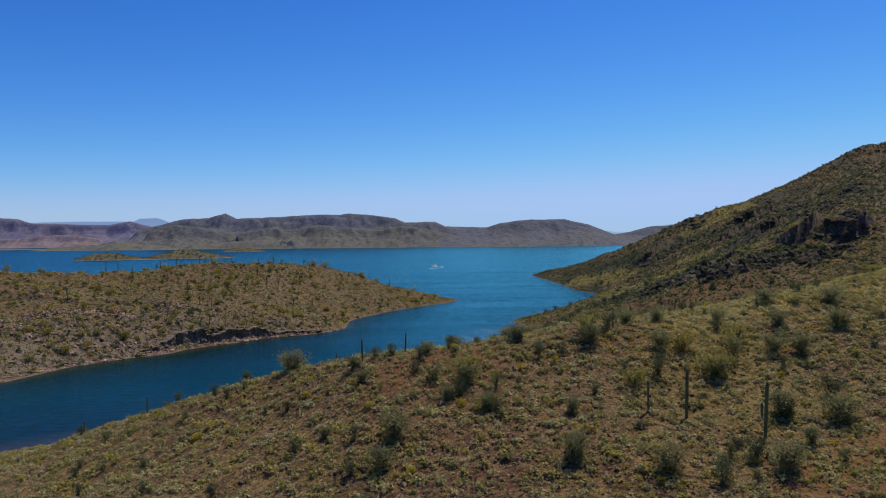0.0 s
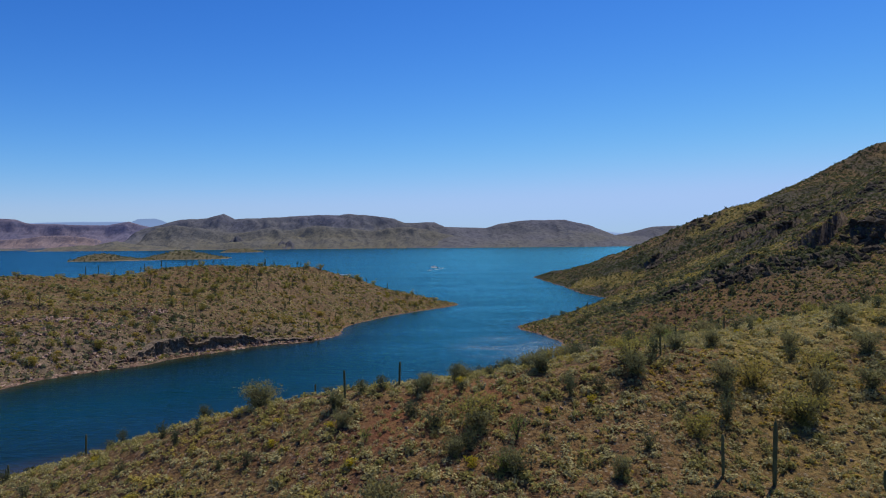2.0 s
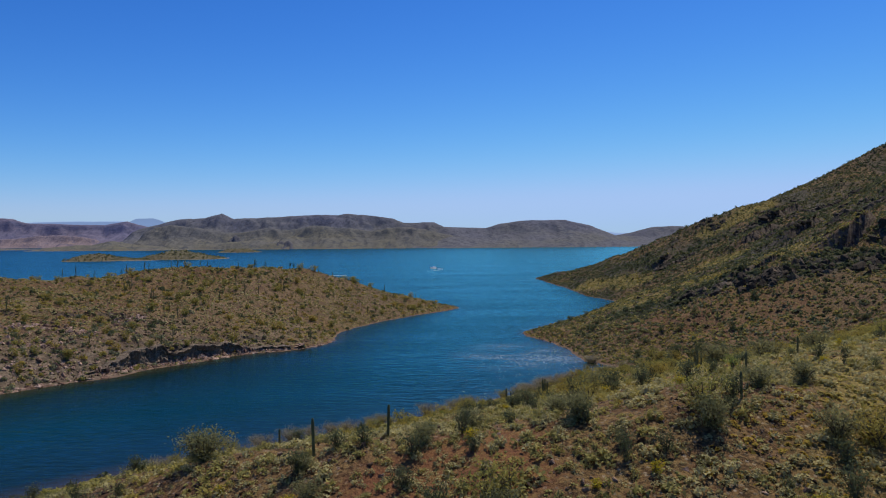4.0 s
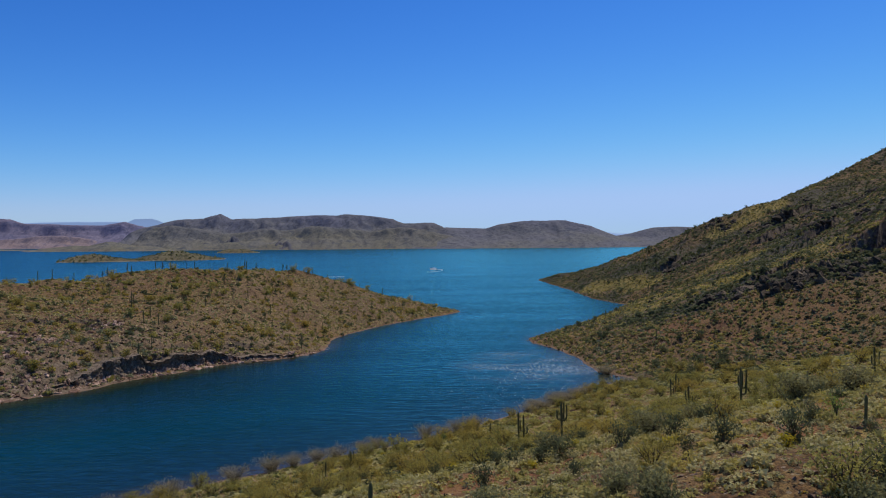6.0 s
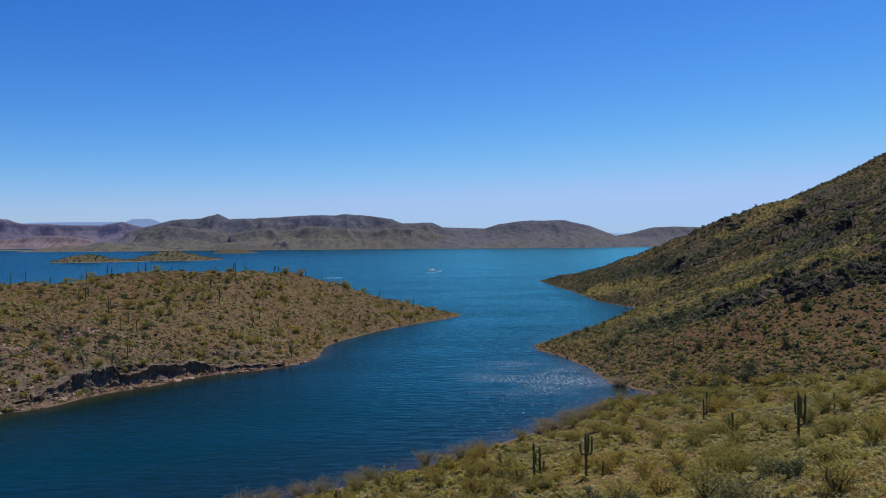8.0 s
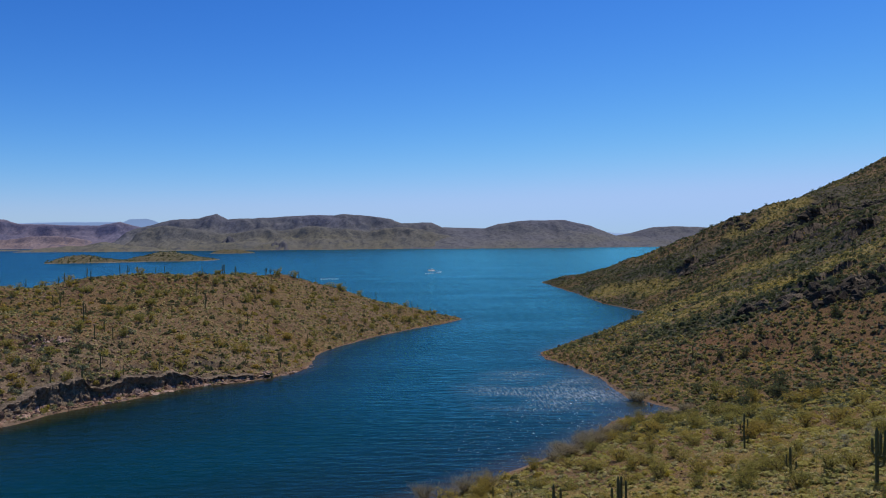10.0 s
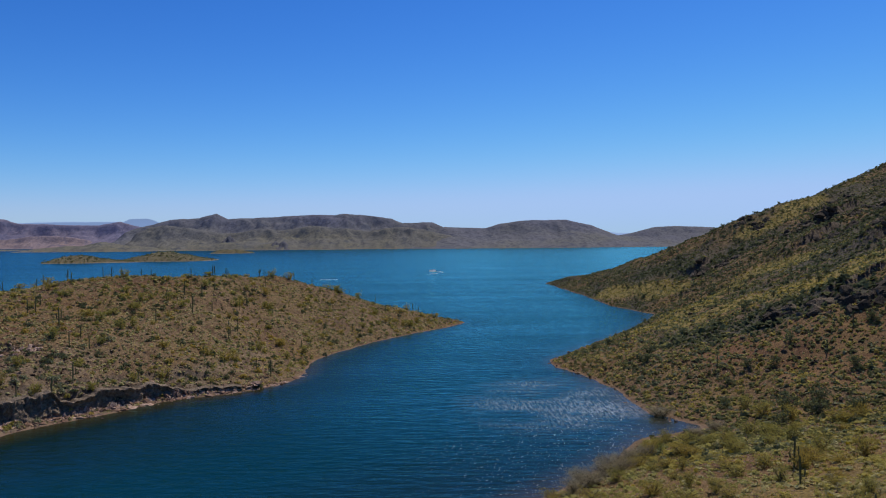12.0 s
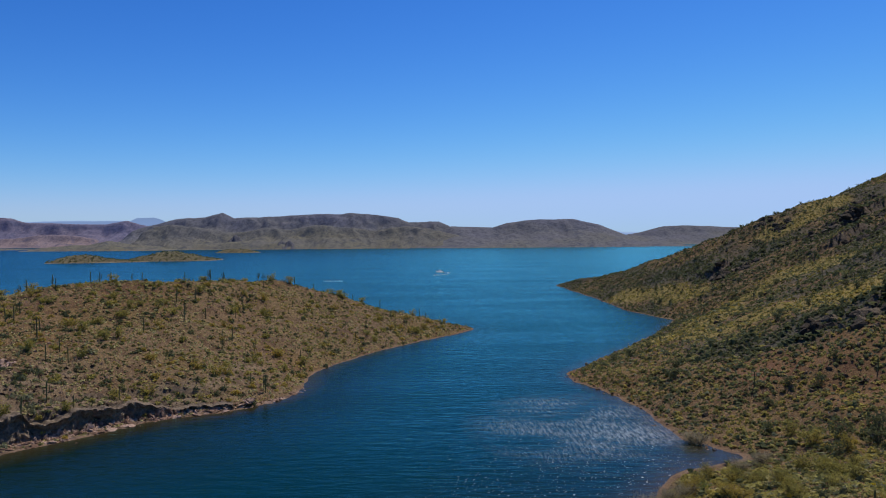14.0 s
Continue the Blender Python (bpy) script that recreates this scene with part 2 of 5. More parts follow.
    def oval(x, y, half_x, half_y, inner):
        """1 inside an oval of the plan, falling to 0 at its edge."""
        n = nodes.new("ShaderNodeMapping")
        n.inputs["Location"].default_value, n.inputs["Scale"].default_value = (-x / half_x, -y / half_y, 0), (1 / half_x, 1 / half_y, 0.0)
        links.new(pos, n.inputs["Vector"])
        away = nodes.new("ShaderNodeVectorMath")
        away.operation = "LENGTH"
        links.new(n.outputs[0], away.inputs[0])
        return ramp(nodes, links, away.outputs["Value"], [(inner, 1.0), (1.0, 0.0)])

    # sun glitter painted on the gust: a wind-broken oval, loose sparkles towards the sun
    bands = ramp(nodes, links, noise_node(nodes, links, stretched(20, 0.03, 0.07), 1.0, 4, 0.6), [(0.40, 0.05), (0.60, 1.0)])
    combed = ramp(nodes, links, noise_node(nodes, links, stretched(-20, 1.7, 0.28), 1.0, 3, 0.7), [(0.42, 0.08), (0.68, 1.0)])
    glitter_patch = times(times(times(oval(29, 298, 30, 38, 0.4), bands), combed), 0.19)
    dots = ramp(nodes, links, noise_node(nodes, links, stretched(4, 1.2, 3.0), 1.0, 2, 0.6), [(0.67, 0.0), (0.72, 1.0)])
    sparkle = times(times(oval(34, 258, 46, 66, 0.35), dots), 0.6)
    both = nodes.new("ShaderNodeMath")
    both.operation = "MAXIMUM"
    links.new(glitter_patch, both.inputs[0])
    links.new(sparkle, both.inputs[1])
    glint_gloss = nodes.new("ShaderNodeBsdfGlossy")
    glint_gloss.inputs["Roughness"].default_value = 0.5
    glint_gloss.inputs["Color"].default_value = (1.0, 0.98, 0.93, 1)
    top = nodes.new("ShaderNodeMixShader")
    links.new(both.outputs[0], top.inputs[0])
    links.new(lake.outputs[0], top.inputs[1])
    links.new(glint_gloss.outputs[0], top.inputs[2])
    links.new(top.outputs[0], nodes["Material Output"].inputs["Surface"])
    return m


GROUND = ground_material("desert_soil", (0.118, 0.052, 0.025), (0.208, 0.105, 0.050), (0.275, 0.205, 0.052), 0.42, (0.082, 0.057, 0.039), (0.36, 0.27, 0.19), (0.25, 0.155, 0.10))
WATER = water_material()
BRITTLEBUSH = leaf_material("brittlebush_leaf", (0.26, 0.24, 0.075), (0.48, 0.41, 0.135), 0.8, (0.50, 0.39, 0.09))
SAGE = leaf_material("bursage_leaf", (0.32, 0.285, 0.12), (0.60, 0.515, 0.23), 0.7)
MEADOW = leaf_material("flat_herb_leaf", (0.28, 0.275, 0.085), (0.51, 0.45, 0.15), 0.5, (0.50, 0.40, 0.09), 0.5)
SLOPE_SCRUB = leaf_material("slope_scrub_leaf", (0.088, 0.102, 0.042), (0.205, 0.205, 0.078), 0.5, (0.19, 0.172, 0.058))
CREOSOTE = leaf_material("creosote_leaf", (0.085, 0.100, 0.048), (0.175, 0.182, 0.080), 0.6)
BUSH = leaf_material("foothill_bush_leaf", (0.165, 0.168, 0.075), (0.34, 0.315, 0.135), 0.9, (0.29, 0.25, 0.10), 0.55)
GREY_GREEN = leaf_material("grey_scrub_leaf", (0.165, 0.175, 0.095), (0.31, 0.305, 0.165), 0.6)
GOLD = leaf_material("golden_herb_leaf", (0.42, 0.30, 0.055), (0.60, 0.42, 0.08), 0.6, (0.50, 0.42, 0.12), 0.5)
PALO = leaf_material("palo_verde_leaf", (0.24, 0.225, 0.06), (0.44, 0.37, 0.09), 0.9, (0.44, 0.31, 0.065), 0.5)
DRY = leaf_material("bare_twig", (0.32, 0.265, 0.15), (0.50, 0.42, 0.26), 0.7)
LIME = leaf_material("lime_stem", (0.17, 0.26, 0.05), (0.30, 0.40, 0.08), 0.9)
FLOWER = leaf_material("yellow_flower", (0.45, 0.36, 0.03), (0.62, 0.48, 0.04), 0.9)
CHOLLA = leaf_material("cholla_spines", (0.40, 0.37, 0.20), (0.58, 0.52, 0.30), 0.9)
BARK = plain_material("bark", (0.07, 0.055, 0.03), (0.13, 0.10, 0.06), 3.0)
CACTUS = plain_material("saguaro_skin", (0.075, 0.085, 0.03), (0.15, 0.145, 0.058), 1.2, 0.7)
ROCK = rock_material("weathered_rock", (0.10, 0.062, 0.036), (0.38, 0.25, 0.165))
PINK_ROCK = rock_material("bleached_rock", (0.22, 0.13, 0.085), (0.50, 0.34, 0.25))
CLIFF_ROCK = plain_material("fractured_cliff", (0.060, 0.044, 0.028), (0.29, 0.21, 0.14), 1.1, 0.95, 0.5)
DARK_ROCK = rock_material("varnished_rock", (0.060, 0.045, 0.029), (0.165, 0.122, 0.078))
# blue-grey haze of distance is mixed into the base colours of these ranges
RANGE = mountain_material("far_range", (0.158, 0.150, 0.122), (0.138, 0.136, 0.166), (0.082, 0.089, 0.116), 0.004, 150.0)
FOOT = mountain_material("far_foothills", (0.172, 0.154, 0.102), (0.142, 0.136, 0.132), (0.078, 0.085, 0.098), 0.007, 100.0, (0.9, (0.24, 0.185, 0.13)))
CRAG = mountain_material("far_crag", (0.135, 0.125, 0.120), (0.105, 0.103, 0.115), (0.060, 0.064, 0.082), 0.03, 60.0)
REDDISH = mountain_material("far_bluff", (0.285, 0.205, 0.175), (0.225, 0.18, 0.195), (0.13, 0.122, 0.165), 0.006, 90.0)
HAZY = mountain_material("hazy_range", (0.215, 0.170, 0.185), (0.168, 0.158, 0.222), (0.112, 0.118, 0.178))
PALE, pale_nodes, pale_links, pale_bsdf = material("distant_haze")     # so far off that only air shows: its haze is a painted blue glow
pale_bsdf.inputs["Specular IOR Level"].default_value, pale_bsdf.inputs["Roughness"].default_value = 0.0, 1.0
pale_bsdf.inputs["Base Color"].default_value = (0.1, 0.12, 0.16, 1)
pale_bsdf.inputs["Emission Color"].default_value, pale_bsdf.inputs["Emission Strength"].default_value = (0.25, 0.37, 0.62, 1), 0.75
ISLE = mountain_material("island_scrub", (0.165, 0.132, 0.080), (0.145, 0.125, 0.072), (0.060, 0.062, 0.042), 0.02, 20.0, (0.4, (0.27, 0.21, 0.15)))
WHITE = plain_material("white_gelcoat", (0.84, 0.84, 0.84), (0.88, 0.88, 0.88), 2.0, 0.3)
FOAM = leaf_material("foam", (0.85, 0.85, 0.85), (0.9, 0.9, 0.9), 0.6, None, 0.5)
GLASS_DARK = plain_material("tinted_windscreen", (0.02, 0.025, 0.03), (0.03, 0.035, 0.04), 2.0, 0.1)

# ---- the lie of the land: shores, crests and gullies (x, y, z), and a surface stretched over them ----
SHORE_MAIN = [(-420, 62), (-300, 100), (-200, 100), (-130, 114), (-92, 138), (-68, 161), (-53, 177), (-31.5, 192.5), (-11, 207.5), (1.5, 217.5), (16.5, 231.5), (32.5, 250.5), (42, 264),
              (59, 272), (53, 280), (47, 288), (49, 305), (45, 327), (36, 347), (36, 363), (50, 385), (74, 422), (94, 456), (108, 484), (119, 508), (113, 526),
              (106, 552), (105, 600), (105, 634), (101, 710), (98, 786), (130, 830), (200, 850), (350, 845), (620, 820)]
SHORE_POINT = [(-420, 135), (-260, 150), (-180, 168), (-146, 190), (-133, 212), (-127, 238), (-113, 256), (-104, 262), (-102, 275), (-89, 288), (-77, 305),
               (-59, 314), (-48, 328), (-46, 342), (-50, 364), (-40, 391), (-25, 422), (0, 456), (11, 477), (-4, 496), (-40, 522), (-100, 542),
               (-180, 530), (-260, 480), (-350, 400), (-420, 340)]
FRONT = [(-75, 124, 3.4), (-47, 114, 15.3), (-22, 104, 23.9), (-11, 99, 26.5), (6.7, 97, 28.5), (20, 99, 30.6), (38, 104, 30.8), (52, 108, 32.6), (64, 115, 34.1), (90, 126, 38.8), (140, 136, 52.8), (210, 140, 74.8), (330, 140, 105.8)]
FRONT_FOOT = [(-80, 84, 6), (-45, 83, 12.2), (-25, 85, 17.9), (-5, 80, 22.3), (12, 78, 22.8), (28, 79, 22), (60, 84, 26), (110, 84, 36)]
HOLLOW = [(-200, 20, 2), (-60, 20, 4), (0, 25, 8), (60, 30, 12), (150, 40, 24), (300, 40, 50)]
FRONT_BACK = [(-40, 122, 12), (-15, 115, 21.2), (10, 117, 25), (30, 123, 27.3), (55, 129, 30)]
FLAT_TOP = [(-28, 168, 3), (10, 168, 9.3), (17, 170, 9.8), (46, 174, 13.8), (72, 180, 18.5), (110, 185, 30), (180, 180, 55), (300, 180, 85)]
FLAT_LOW = [(23, 206, 4.6), (50, 219, 7.2), (76, 222, 11)]
GULLY = [(59, 272, 0.2), (94, 259, 7), (108, 256, 8.5), (150, 244, 18), (220, 232, 42), (330, 230, 75)]
SPUR = [(36, 363, 0.3), (48, 352, 2.6), (62, 343, 5.2), (76, 333, 9.4), (105, 331, 18), (122, 327, 28), (149, 320, 36), (186, 337, 48), (225, 400, 62), (300, 500, 92)]
SPUR_BACK = [(58, 378, 1.8), (72, 393, 3.4), (86, 420, 4.0), (103, 452, 5.5)]
SPUR_FOOT = [(80, 300, 7), (91, 290, 9), (113, 290, 13.5), (128, 283, 19.5), (160, 275, 28)]
COVE_GULLY = [(119, 508, 0.3), (146, 484, 13), (188, 458, 36), (225, 476, 48), (280, 530, 70)]
SKYLINE = [(98, 784, 0.3), (120, 740, 9), (146, 700, 20), (185, 640, 40), (201, 603, 52), (251, 610, 69), (309, 630, 89), (376, 640, 121), (430, 640, 128), (560, 640, 120)]
POINT_CREST = [(11, 477, 0.3), (-12, 478, 5), (-36, 474, 10.3), (-60, 463, 18.5), (-87, 447, 26.5), (-103, 405, 28.3), (-135, 385, 30.3), (-151, 362, 28), (-180, 328, 25.5), (-220, 300, 30), (-300, 260, 33), (-420, 230, 36)]
POINT_BENCH = [(-150, 232, 8), (-136, 257, 8.7), (-117, 278, 9.4), (-104, 300, 8.8), (-86, 318, 6.8), (-66, 332, 4.8)]
CLIFF = [(-117, 260, 0.5), (-108.5, 264.5, 1.6), (-104.8, 276, 4.8), (-93, 289, 5.4), (-81.5, 303.5, 3.8), (-72, 310, 2.0), (-59, 316, 0.9)]          # foot of the low cliff on the peninsula, and its height
POINT_SLOPE = [(-150, 290, 17), (-130, 302, 15.5), (-112, 335, 17), (-80, 370, 15)]
BEHIND = [(-420, -110, 14), (0, -110, 18), (620, -110, 60)]
CRESTS = [FRONT, FRONT_FOOT, HOLLOW, FRONT_BACK, FLAT_TOP, FLAT_LOW, GULLY, SPUR, SPUR_BACK, SPUR_FOOT, COVE_GULLY, SKYLINE, POINT_CREST, POINT_BENCH, POINT_SLOPE, BEHIND]
LAKE_BED = [[(-420, 100, -4), (-200, 143, -5), (-110, 190, -6), (-40, 240, -7), (5, 300, -8), (0, 380, -8), (40, 450, -9), (55, 560, -11), (40, 700, -12)],
            [(-420, 900, -12), (620, 915, -12)], [(-420, 430, -8), (-260, 560, -10), (-60, 600, -11), (30, 640, -12)], [(-430, 600, -12), (0, 760, -12)]]
GX0, GX1, GY0, GY1 = -440.0, 632.0, -120.0, 920.0


def stretch(lines, step):
    """A surface on a grid of that step, held by the lines and at rest between them."""
    def grid(h):
        return int(round((GX1 - GX0) / h)) + 1, int(round((GY1 - GY0) / h)) + 1
    z = None
    for h in (step * 8, step * 4, step * 2, step):
        nx, ny = grid(h)
        total, count = np.zeros((nx, ny)), np.zeros((nx, ny))
        for line in lines:
            p = np.array(line, float)
            for a, b in zip(p[:-1], p[1:]):
                n = max(2, int(np.hypot(*(b - a)[:2]) / (h * 0.5)) + 1)
                q = a + (b - a) * np.linspace(0, 1, n)[:, None]
                i = np.clip(np.rint((q[:, 0] - GX0) / h).astype(int), 0, nx - 1)
                j = np.clip(np.rint((q[:, 1] - GY0) / h).astype(int), 0, ny - 1)
                np.add.at(total, (i, j), q[:, 2])
                np.add.at(count, (i, j), 1)
        fixed = count > 0
        value = total / np.maximum(count, 1)
        if z is None:
            z = np.full((nx, ny), 5.0)
        else:
            u, v = np.linspace(0, z.shape[0] - 1, nx), np.linspace(0, z.shape[1] - 1, ny)
            i, j = np.minimum(u.astype(int), z.shape[0] - 2), np.minimum(v.astype(int), z.shape[1] - 2)
            fu, fv = (u - i)[:, None], (v - j)[None]
            z = (z[i][:, j] * (1 - fu) * (1 - fv) + z[i + 1][:, j] * fu * (1 - fv) + z[i][:, j + 1] * (1 - fu) * fv + z[i + 1][:, j + 1] * fu * fv)
        z[fixed] = value[fixed]
        for _ in range(260):
            e = np.pad(z, 1, mode="edge")
            z = 0.25 * (e[:-2, 1:-1] + e[2:, 1:-1] + e[1:-1, :-2] + e[1:-1, 2:])
            z[fixed] = value[fixed]
    for _ in range(3):
        e = np.pad(z, 1, mode="edge")
        z = 0.5 * z + 0.125 * (e[:-2, 1:-1] + e[2:, 1:-1] + e[1:-1, :-2] + e[1:-1, 2:])
    return z


TABLE = np.random.RandomState(4).rand(256, 256)


def value_noise(x, y, size, seed=0):
    x, y = np.asarray(x) / size + seed * 17.3, np.asarray(y) / size + seed * 9.1
    i, j = np.floor(x).astype(int), np.floor(y).astype(int)
    u, v = x - i, y - j
    u, v = u * u * (3 - 2 * u), v * v * (3 - 2 * v)
    t = lambda a, b: TABLE[a % 256, b % 256]
    return (t(i, j) * (1 - u) + t(i + 1, j) * u) * (1 - v) + (t(i, j + 1) * (1 - u) + t(i + 1, j + 1) * u) * v


def fractal(x, y, size, octaves, seed=0, gain=0.5):
    """Sum of noises, about -0.5 to 0.5."""
    total, weight, amount = 0.0, 1.0, 0.0
    for k in range(octaves):
        total = total + weight * value_noise(x, y, size / 2 ** k, seed + k)
        amount += weight
        weight *= gain
    return total / amount - 0.5


def smooth(a, b, x):
    t = np.clip((x - a) / (b - a), 0, 1)
    return t * t * (3 - 2 * t)


STEP = 2.5
BASE = stretch([[(x, y, 0.0) for x, y in SHORE_MAIN], [(x, y, 0.0) for x, y in SHORE_POINT]] + CRESTS + LAKE_BED, STEP)

# rock ledges: centre, half length, turn of the ledge line, height of the face, depth of the shelf behind
LEDGES = [(128, 333, 22, 20, 3.0, 18), (170, 330, 20, 30, 8.0, 26), (190, 322, 18, 35, 9.0, 24), (196, 420, 30, 40, 6.0, 26), (160, 556, 10, 10, 5.0, 18), (205, 500, 30, 30, 5.0, 26), (240, 540, 34, 30, 6.0, 30),
          (-130, 300, 24, 20, 1.6, 14), (-160, 285, 16, 10, 1.6, 16)]


def cliff_at(x, y):
    """How far a place lies behind the foot of the cliff, and how high the cliff is there."""
    best, back, face = np.full(np.shape(x), 1e9), np.full(np.shape(x), -99.0), np.zeros(np.shape(x))
    for (ax, ay, ah), (bx, by, bh) in zip(CLIFF[:-1], CLIFF[1:]):
        dx, dy = bx - ax, by - ay
        long = math.hypot(dx, dy)
        k = np.clip(((x - ax) * dx + (y - ay) * dy) / long ** 2, 0, 1)
        off = np.hypot(x - ax - k * dx, y - ay - k * dy)
        side = np.where((y - ay) * dx - (x - ax) * dy > 0, off, -off)
        near = off < best
        best, back, face = np.where(near, off, best), np.where(near, side, back), np.where(near, ah + k * (bh - ah), face)
    return back, face


def height(x, y):
    x, y = np.asarray(x, float), np.asarray(y, float)
    u, v = np.clip((x - GX0) / STEP, 0, BASE.shape[0] - 1.001), np.clip((y - GY0) / STEP, 0, BASE.shape[1] - 1.001)
    i, j = u.astype(int), v.astype(int)
    fu, fv = u - i, v - j
    z = BASE[i, j] * (1 - fu) * (1 - fv) + BASE[i + 1, j] * fu * (1 - fv) + BASE[i, j + 1] * (1 - fu) * fv + BASE[i + 1, j + 1] * fu * fv
    for cx, cy, half, turn, face, shelf in LEDGES:
        ca, sa = math.cos(radians(turn)), math.sin(radians(turn))
        along, back = (x - cx) * ca + (y - cy) * sa, -(x - cx) * sa + (y - cy) * ca
        back = back + 9 * fractal(x, y, 14, 3, 40)
        z = z + face * smooth(-0.8, 1.2, back) * (1 - smooth(1.5, shelf, back)) * (1 - smooth(half * 0.4, half, np.abs(along) + 6 * fractal(x, y, 9, 2, 50)))
    back, face = cliff_at(x, y)
    z = np.where((back > 0.2) & (back < 24) & (x > -135) & (x < -56) & (y > 255) & (y < 335), np.maximum(z, (face + 0.12 * back) * smooth(0.2, 2.2, back) * (1 - smooth(10, 24, back))), z)
    z = np.where((back > -5) & (back <= 0.2) & (face > 1.5), np.minimum(z, 0.25 + 0.5 * smooth(-3, 0, back)), z)
    far = smooth(180, 330, y) + 0.25
    rough = smooth(0.3, 6.0, z) * far * np.where((back > -4) & (back < 8), 0.35, 1.0)
    z = z + rough * (5.0 * fractal(x, y, 46, 3, 1) + 2.6 * fractal(x, y, 11, 3, 7)) + smooth(-0.5, 1.5, z) * 0.7 * fractal(x, y, 3.2, 2, 12) + 0.5 * fractal(x, y, 9, 2, 15) * smooth(-2, 0.5, z)
    gone = np.maximum(np.maximum(GX0 - x, x - GX1), np.maximum(GY0 - y, y - GY1))
    return z + (-12 - z) * smooth(60, 420, gone)


def mesh_of(name, verts, faces, mat, shade=True):
    """A mesh object from arrays; faces all have the same number of corners."""
    verts, faces = np.asarray(verts, np.float32), np.asarray(faces, np.int32)
    me = bpy.data.meshes.new(name)
    k = faces.shape[1]
    me.vertices.add(len(verts))
    me.vertices.foreach_set("co", verts.ravel())
    me.loops.add(faces.size)
    me.loops.foreach_set("vertex_index", faces.ravel())
    me.polygons.add(len(faces))
    me.polygons.foreach_set("loop_start", np.arange(0, faces.size, k, dtype=np.int32))
    me.polygons.foreach_set("use_smooth", np.full(len(faces), shade, dtype=bool))
    me.update(calc_edges=True)
    me.materials.append(mat)
    return me


def grid_faces(nx, ny):
    i, j = np.meshgrid(np.arange(nx - 1), np.arange(ny - 1), indexing="ij")
    a = (i * ny + j).ravel()
    return np.stack([a, a + ny, a + ny + 1, a + 1], 1)


def spread(near, far, first, growth):
    out, step = [near], first
    sign = 1 if far > near else -1
    while sign * (far - out[-1]) > step:
        out.append(out[-1] + sign * step)
        step *= growth
    out.append(far)
    return out[1:]


# ---- what covers the hillside: yellow herb streaks, dark thickets and scree, bare red earth ----
def near_line(lines, wide, seed):
    """1 on the lines, falling to 0 at about their width, with ragged edges."""
    def at(x, y):
        x, y = np.asarray(x, float), np.asarray(y, float)
        best = np.full(x.shape, 1e9)
        for line in lines:
            for (ax, ay), (bx, by) in zip(line[:-1], line[1:]):
                dx, dy = bx - ax, by - ay
                k = np.clip(((x - ax) * dx + (y - ay) * dy) / (dx * dx + dy * dy), 0, 1)
                best = np.minimum(best, np.hypot(x - ax - k * dx, y - ay - k * dy))
        return smooth(1.25, 0.55, best / wide + 1.3 * fractal(x, y, wide * 1.2, 3, seed))
    return at


YELLOW = near_line([[(82, 400), (99, 409), (147, 481), (169, 487), (178, 455)], [(93, 380), (110, 377), (120, 358), (143, 369), (163, 377), (174, 380)], [(114, 609), (129, 568), (139, 532)], [(204, 579), (222, 578), (252, 600)]], 12.0, 80)
THICKET = near_line([[(133, 615), (157, 600), (158, 546), (178, 558), (187, 553)], [(206, 530), (217, 524), (219, 497), (238, 501), (253, 508)], [(104, 341), (111, 330), (122, 325), (134, 319), (160, 312)], [(78, 343), (88, 339), (98, 333)]], 10.0, 84)
RED_EARTH = near_line([[(80, 322), (98, 317), (105, 309), (120, 306)], [(92, 292), (112, 285)]], 16.0, 88)

RED_NEAR = near_line([[(36, 65), (41, 69), (47, 69)], [(-4, 90), (2, 93)], [(24, 112), (34, 116), (44, 114)], [(-12, 112), (2, 116), (12, 122), (26, 126), (40, 124)], [(50, 118), (58, 124)]], 5.0, 99)


def upper_slope(x, y):
    """The rough high side of the hill, above the herb streaks."""
    return smooth(380, 460, y + 0.25 * x) * smooth(60, 90, x)


# ---- ground and lake ----
xs = np.array(spread(-236, -4900, 4, 1.13)[::-1] + list(np.arange(-236, 340, 2.0)) + spread(338, 4900, 4, 1.13))
ys = np.array(spread(48, -2000, 4, 1.2)[::-1] + list(np.arange(48, 420, 1.5)) + list(np.arange(420, 866, 3.0)) + spread(866, 4950, 6, 1.16))
gx, gy = np.meshgrid(xs, ys, indexing="ij")
ground = new("ground", mesh_of("ground", np.stack([gx, gy, height(gx, gy)], -1).reshape(-1, 3), grid_faces(len(xs), len(ys)), GROUND))
gz = height(gx, gy)
meadow = (1 - 0.55 * smooth(200, 230, gy)) * (0.22 + 0.42 * smooth(-0.2, 0.15, fractal(gx, gy, 24, 3, 93))) * smooth(132, 150, gy) * smooth(262, 250, gy - 0.1 * gx) * (gx > -80) * smooth(0.6, 1.6, gz)
golden = (0.5 + 0.35 * smooth(86, 100, gy)) * smooth(6, 32, gx + 16 * fractal(gx, gy, 20, 3, 95)) * smooth(60, 84, gy + 8 * fractal(gx, gy, 16, 3, 96)) * smooth(140, 125, gy) * smooth(-0.28, 0.0, fractal(gx, gy, 11, 3, 92))
flank = smooth(-84, -108, gx + 20 * fractal(gx, gy, 30, 3, 94)) * smooth(16, 9, gz) + 0.9 * smooth(7.5, 5.5, gz) * smooth(-55, -75, gx)
